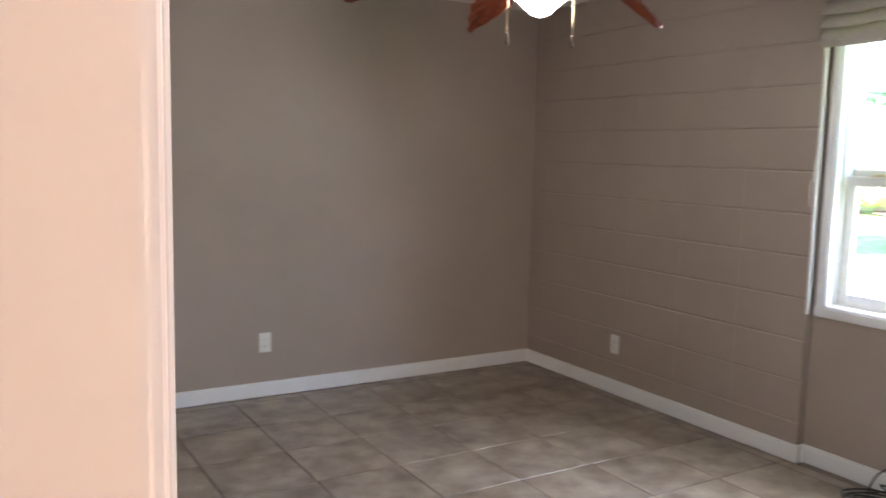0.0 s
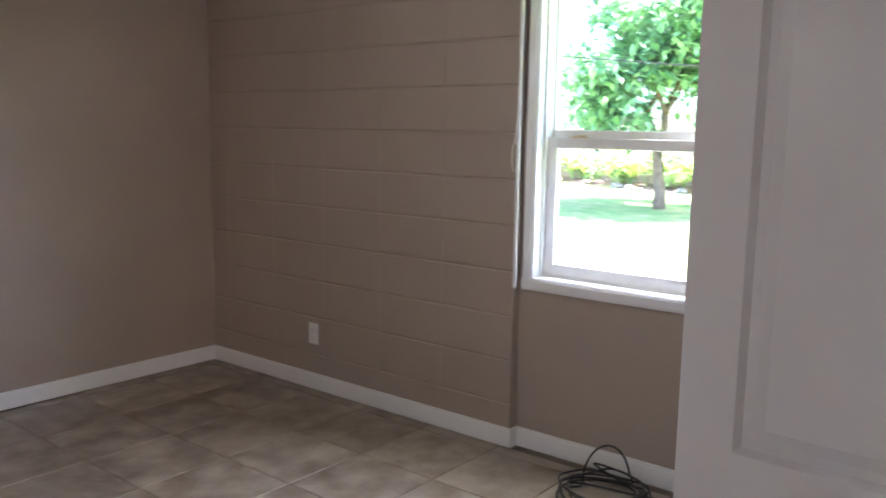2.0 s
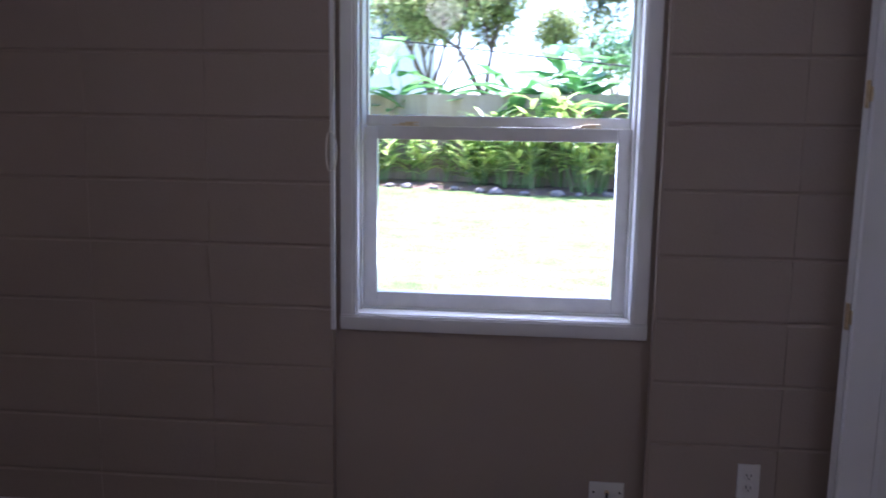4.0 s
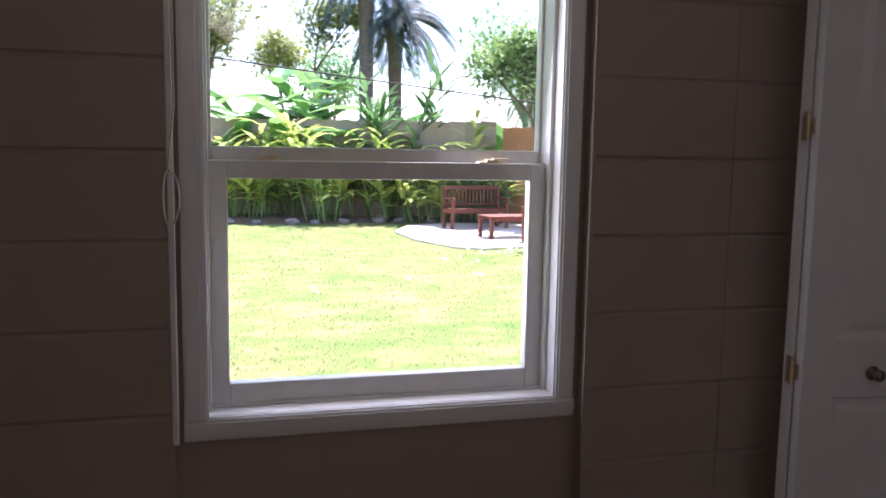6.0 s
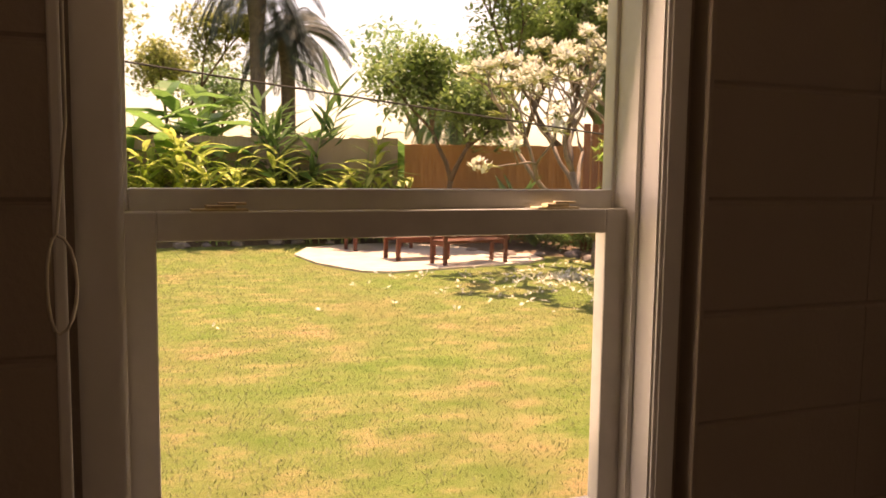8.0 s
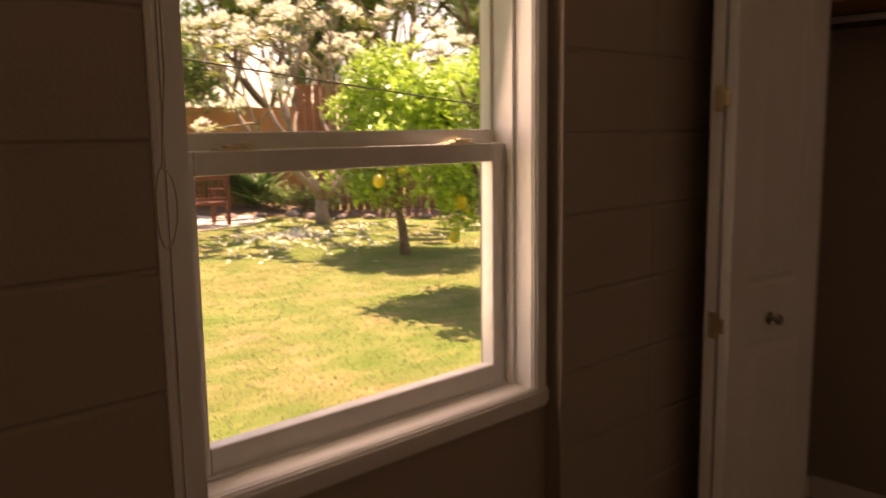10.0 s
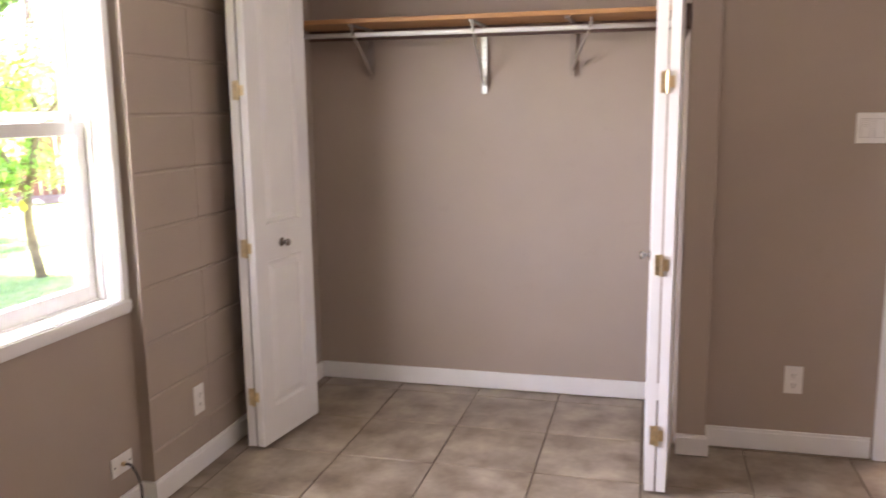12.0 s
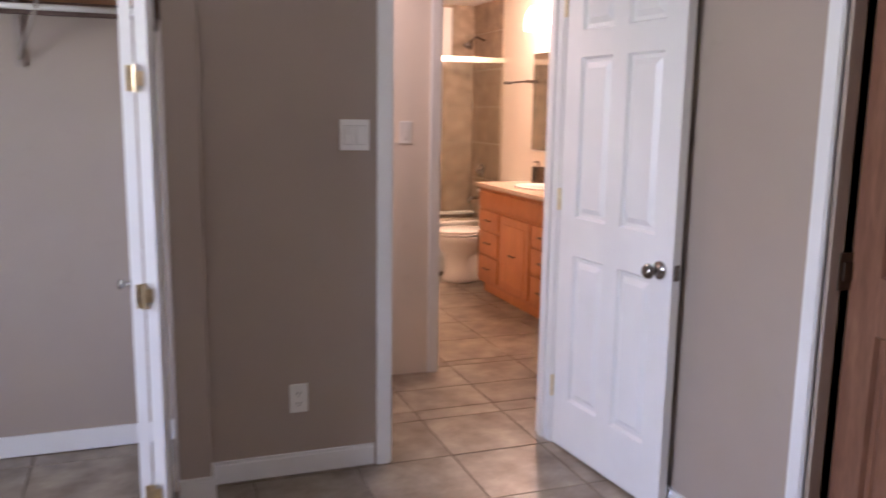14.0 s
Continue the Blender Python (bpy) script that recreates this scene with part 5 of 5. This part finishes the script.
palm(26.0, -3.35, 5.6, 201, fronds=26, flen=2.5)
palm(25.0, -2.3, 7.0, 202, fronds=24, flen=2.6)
palm(23.0, -7.4, 3.7, 203, fronds=24, flen=2.6, leafm=M_AGAVE, label="green feathery palm beyond the cedar fence")
palm(22.0, -12.0, 4.6, 204, fronds=22, flen=2.3, leafm=M_AGAVE, label="green feathery palm beyond the slatted fence")
for x, y, h, r, sd, leafm, label in ((26.5, 1.6, 2.5, 1.9, 301, M_PALE, "tall green tree beyond the fence, its leaves coloured pale as sunlit"), (28.5, 4.2, 2.6, 2.0, 302, M_PALE, "tall green tree beyond the fence, its leaves coloured pale as sunlit"), (21.0, -10.6, 2.6, 1.9, 303, M_SHRUB, "dense dark green tree beyond the slatted fence"), (23.5, -12.8, 3.2, 2.2, 304, M_SHRUB, "dense dark green tree beyond the slatted fence"), (18.6, -12.6, 2.8, 2.0, 305, M_SHRUB, "dense dark green tree beyond the slatted fence"), (15.6, -13.2, 2.6, 2.0, 306, M_SHRUB, "dense dark green tree beyond the slatted fence")):
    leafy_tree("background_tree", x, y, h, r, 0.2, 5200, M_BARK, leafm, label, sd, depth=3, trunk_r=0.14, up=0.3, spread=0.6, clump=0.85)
for i, (x, y, h) in enumerate(((30, -16, 3.6), (24, -17, 3.4), (20, -19, 3.2), (43, 22, 2.6), (46, -4, 2.6), (14.5, -16.5, 3.0), (38, -12, 3.2))):
    leafy_tree("background_tree", x, y, h, 2.6, 0.30, 2600, M_BARK, M_TREE, "tall leafy tree beyond the garden fence", 220 + i, depth=3, trunk_r=0.2, up=0.3, spread=0.6, clump=1.5)


# ---- garden furniture ----
def bench(m, label):
    root = empty("garden_bench", m)
    L, D = 1.37, 0.48
    for x in (-L / 2 + 0.035, L / 2 - 0.035):
        part("leg", boxes((x - 0.03, x + 0.03, -D / 2, -D / 2 + 0.06, 0.0, 0.62), bevel=0.004), M_TEAK, root)
        part("leg", boxes((x - 0.03, x + 0.03, D / 2 - 0.06, D / 2, 0.0, 0.90), bevel=0.004), M_TEAK, root)
        part("armrest", boxes((x - 0.04, x + 0.04, -D / 2 - 0.04, D / 2 - 0.06, 0.62, 0.655), bevel=0.008), M_TEAK, root)
        part("side_rail", boxes((x - 0.02, x + 0.02, -D / 2 + 0.06, D / 2 - 0.06, 0.33, 0.40), bevel=0.003), M_TEAK, root)
    for i in range(6):
        y = -D / 2 + 0.005 + i * 0.078
        part("seat_slat", boxes((-L / 2, L / 2, y, y + 0.062, 0.401, 0.423), bevel=0.003), M_TEAK, root)
    part("front_apron", boxes((-L / 2 + 0.065, L / 2 - 0.065, -D / 2 + 0.015, -D / 2 + 0.045, 0.33, 0.40), bevel=0.003), M_TEAK, root)
    part("top_rail", boxes((-L / 2 + 0.065, L / 2 - 0.065, D / 2 - 0.05, D / 2 - 0.01, 0.82, 0.90), bevel=0.005), M_TEAK, root)
    part("lower_rail", boxes((-L / 2 + 0.065, L / 2 - 0.065, D / 2 - 0.05, D / 2 - 0.01, 0.47, 0.52), bevel=0.004), M_TEAK, root)
    for i in range(14):
        x = -L / 2 + 0.11 + i * (L - 0.22) / 13
        part("back_slat", boxes((x - 0.018, x + 0.018, D / 2 - 0.038, D / 2 - 0.022, 0.52, 0.82), bevel=0.002), M_TEAK, root)
    return tagged(root, label, "bench", group="garden furniture")


bench(pose(15.25, -4.32, GZ + 0.036, 0, 0, 100.2), "reddish brown slatted wooden garden bench on the patio")
bench(pose(18.1, -3.55, GZ + 0.036, 0, 0, -80), "reddish brown wooden garden bench facing the low table")
tb = empty("low_table", pose(16.15, -3.65, GZ + 0.036, 0, 0, 95))
for i in range(7):
    part("top_slat", boxes((-0.55, 0.55, -0.33 + i * 0.095, -0.33 + i * 0.095 + 0.085, 0.40, 0.425), bevel=0.003), M_TEAK, tb)
part("apron", boxes((-0.5, 0.5, -0.29, -0.26, 0.33, 0.40), (-0.5, 0.5, 0.26, 0.29, 0.33, 0.40), bevel=0.003), M_TEAK, tb)
for x in (-0.5, 0.5):
    for y in (-0.28, 0.28):
        part("leg", boxes((x - 0.035, x + 0.035, y - 0.035, y + 0.035, 0.0, 0.40), bevel=0.004), M_TEAK, tb)
tagged(tb, "low reddish brown wooden table on the patio", "table", group="garden furniture")

# ---- neighbour's house, wire, fallen blossoms, grass ----
house = empty("neighbour_house", pose(41, 10.2, GZ, 0, 0, 12))
part("wall", boxes((-4, 4, -4.5, 8, 0, 7.4)), M_STUCCO, house)
part("roof", boxes((-4.6, 4.6, -5.1, 8.6, 7.4, 7.7), (-3, 3, -3.5, 7, 7.7, 8.4)), M_ROOF, house)
for i in range(1, 5):
    for z in (1.4, 5.1):
        w = part("window", boxes((-4.05, -3.97, -7 + i * 3, -5 + i * 3, z, z + 1.3), bevel=0.02), M_DARKGLASS, house)
        part("frame", boxes((-4.08, -4.0, -7.1 + i * 3, -7 + i * 3, z - 0.1, z + 1.4), (-4.08, -4.0, -5 + i * 3, -4.9 + i * 3, z - 0.1, z + 1.4), (-4.08, -4.0, -7 + i * 3, -5 + i * 3, z + 1.3, z + 1.4), (-4.08, -4.0, -7 + i * 3, -5 + i * 3, z - 0.1, z)), M_TRIM, w)
tagged(house, "pale two-storey house beyond the garden fence", "house")

# overhead utility wire; both end posts are out of view and added
line = empty("overhead_wire")
vs, fs = [], []
tube(vs, fs, [(5.0, 7 - 0.5 * i, 1.635 + 0.098 * (7 - 0.5 * i) + 0.0006 * (i - 13) ** 2) for i in range(30)], 0.004, 6)
raw("wire", vs, fs, M_WIRE, line)
for y in (7.0, -7.5):
    vs, fs = [], []
    tube(vs, fs, [(5.0, y, GZ - 0.1), (5.0, y, 2.5)], 0.035, 10)
    raw("post", vs, fs, M_ZINC, line, smooth=True)
tagged(line, "thin black overhead wire across the garden between two added, unseen posts", "wash line")

grng = np.random.default_rng(9)


def scatter_blades(name, n, xr, yr, h, w, mat, label, flat=False):
    x, y = grng.uniform(*xr, n), grng.uniform(*yr, n)
    a = grng.uniform(0, 2 * np.pi, n)
    hh = h * grng.uniform(0.5, 1.3, n)
    lean = grng.uniform(0.3, 1.1, n) * hh
    b = grng.uniform(0, 2 * np.pi, n)
    ux, uy = np.cos(a) * w, np.sin(a) * w
    v = np.zeros((n, 3, 3))
    v[:, 0] = np.stack((x - ux, y - uy, np.full(n, GZ - 0.002)), 1)
    v[:, 1] = np.stack((x + ux, y + uy, np.full(n, GZ - 0.002)), 1)
    v[:, 2] = np.stack((x + np.cos(b) * lean, y + np.sin(b) * lean, GZ + hh), 1)
    me = bpy.data.meshes.new(name)
    me.from_pydata(v.reshape(-1, 3).tolist(), [], np.arange(3 * n).reshape(-1, 3).tolist())
    me.materials.append(mat)
    return tagged(new(name, me), label, "grass", kind="stuff")


scatter_blades("grass_blades", 130000, (4.2, 21.0), (-7.0, 6.0), 0.026, 0.004, M_BLADEGRASS, "short green and straw-coloured grass blades of the lawn")

pet = random.Random(15)
vs, fs = [], []
for i in range(420):
    a, r = pet.uniform(0, 2 * math.pi), abs(pet.gauss(0, 1.5))
    c = (12.9 + r * math.cos(a), -5.0 + r * 1.1 * math.sin(a), GZ + 0.028)
    small_leaves(vs, fs, c, 0.03, 3, 0.075, pet, 0.2, 0.2)
tagged(raw("fallen_blossoms", vs, fs, M_BLOSSOM), "fallen white blossoms and dry leaves on the lawn", "fallen blossoms", kind="stuff")

# ---- floor: grout bed and tiles ----
structure(part("grout_bed", boxes((-2.6, XE, -4.7, YN, -0.05, -0.004)), M_GROUT), "brown grout bed under the floor tiles", "floor")
floor = structure(empty("floor"), "beige mottled ceramic tile floor with brown grout", "floor")
tile_meshes = {}


def tile_mesh(w, d):
    key = (round(w, 3), round(d, 3))
    if key not in tile_meshes:
        bm = boxes((-w / 2, w / 2, -d / 2, d / 2, -0.009, 0.0))
        top = [e for e in bm.edges if all(v.co.z > -0.001 for v in e.verts)]
        bmesh.ops.bevel(bm, geom=top, offset=0.0014, segments=1, affect="EDGES")
        me = bpy.data.meshes.new("tile")
        bm.normal_update()
        bm.to_mesh(me)
        bm.free()
        me.materials.append(M_TILE)
        tile_meshes[key] = me
    return tile_meshes[key]


PITCH, TX0, TY0, GAP = 0.406, 2.615, 0.193, 0.0055
trng = random.Random(3)
REGIONS = ((XW - 0.05, XE, -0.738, YN), (-1.75, 1.15, -1.35, -0.738), (-1.68, 0.0, -3.78, -1.35))
for rx0, rx1, ry0, ry1 in REGIONS:
    for i in range(-14, 4):
        for j in range(-12, 12):
            x0, x1 = max(TX0 + PITCH * i, rx0), min(TX0 + PITCH * (i + 1), rx1)
            y0, y1 = max(TY0 + PITCH * j, ry0), min(TY0 + PITCH * (j + 1), ry1)
            if x1 - x0 < 0.03 or y1 - y0 < 0.03:
                continue
            t = new("tile", tile_mesh(x1 - x0 - GAP, y1 - y0 - GAP))
            t.location = ((x0 + x1) / 2, (y0 + y1) / 2, trng.uniform(-0.0006, 0.0004))
            t.parent = floor

# ---- blocks of the window wall, stacked with joints in line ----
block_meshes = {}


def block_mesh(w, h):
    key = (round(w, 3), round(h, 3))
    if key not in block_meshes:
        bm = boxes((0.0, 0.006, -w / 2, w / 2, -h / 2, h / 2))
        for v in bm.verts:
            if v.co.x < 0.001:
                v.co.z -= 0.0065 * (1 if v.co.z > 0 else -1)
                v.co.y -= 0.0006 * (1 if v.co.y > 0 else -1)

        me = bpy.data.meshes.new("block")
        bm.normal_update()
        bm.to_mesh(me)
        bm.free()
        me.materials.append(M_BLOCK)
        block_meshes[key] = me
    return block_meshes[key]


east = bpy.data.objects["wall_east"]
brng = random.Random(8)
spans = []
y = JOG_N
while y < YN - 0.05:
    spans.append((y, min(y + 0.4, YN)))
    y += 0.4
y = JOG_S
while y > -0.70:
    spans.append((max(y - 0.4, -0.738), y))
    y -= 0.4
for y0, y1 in spans:
    for k in range(12):
        b = new("block", block_mesh(y1 - y0 - 0.0004, 0.2 - 0.0020))
        b.location = (XE + brng.uniform(-0.0007, 0.0007), (y0 + y1) / 2, 0.1 + 0.2 * k)
        b.parent = east
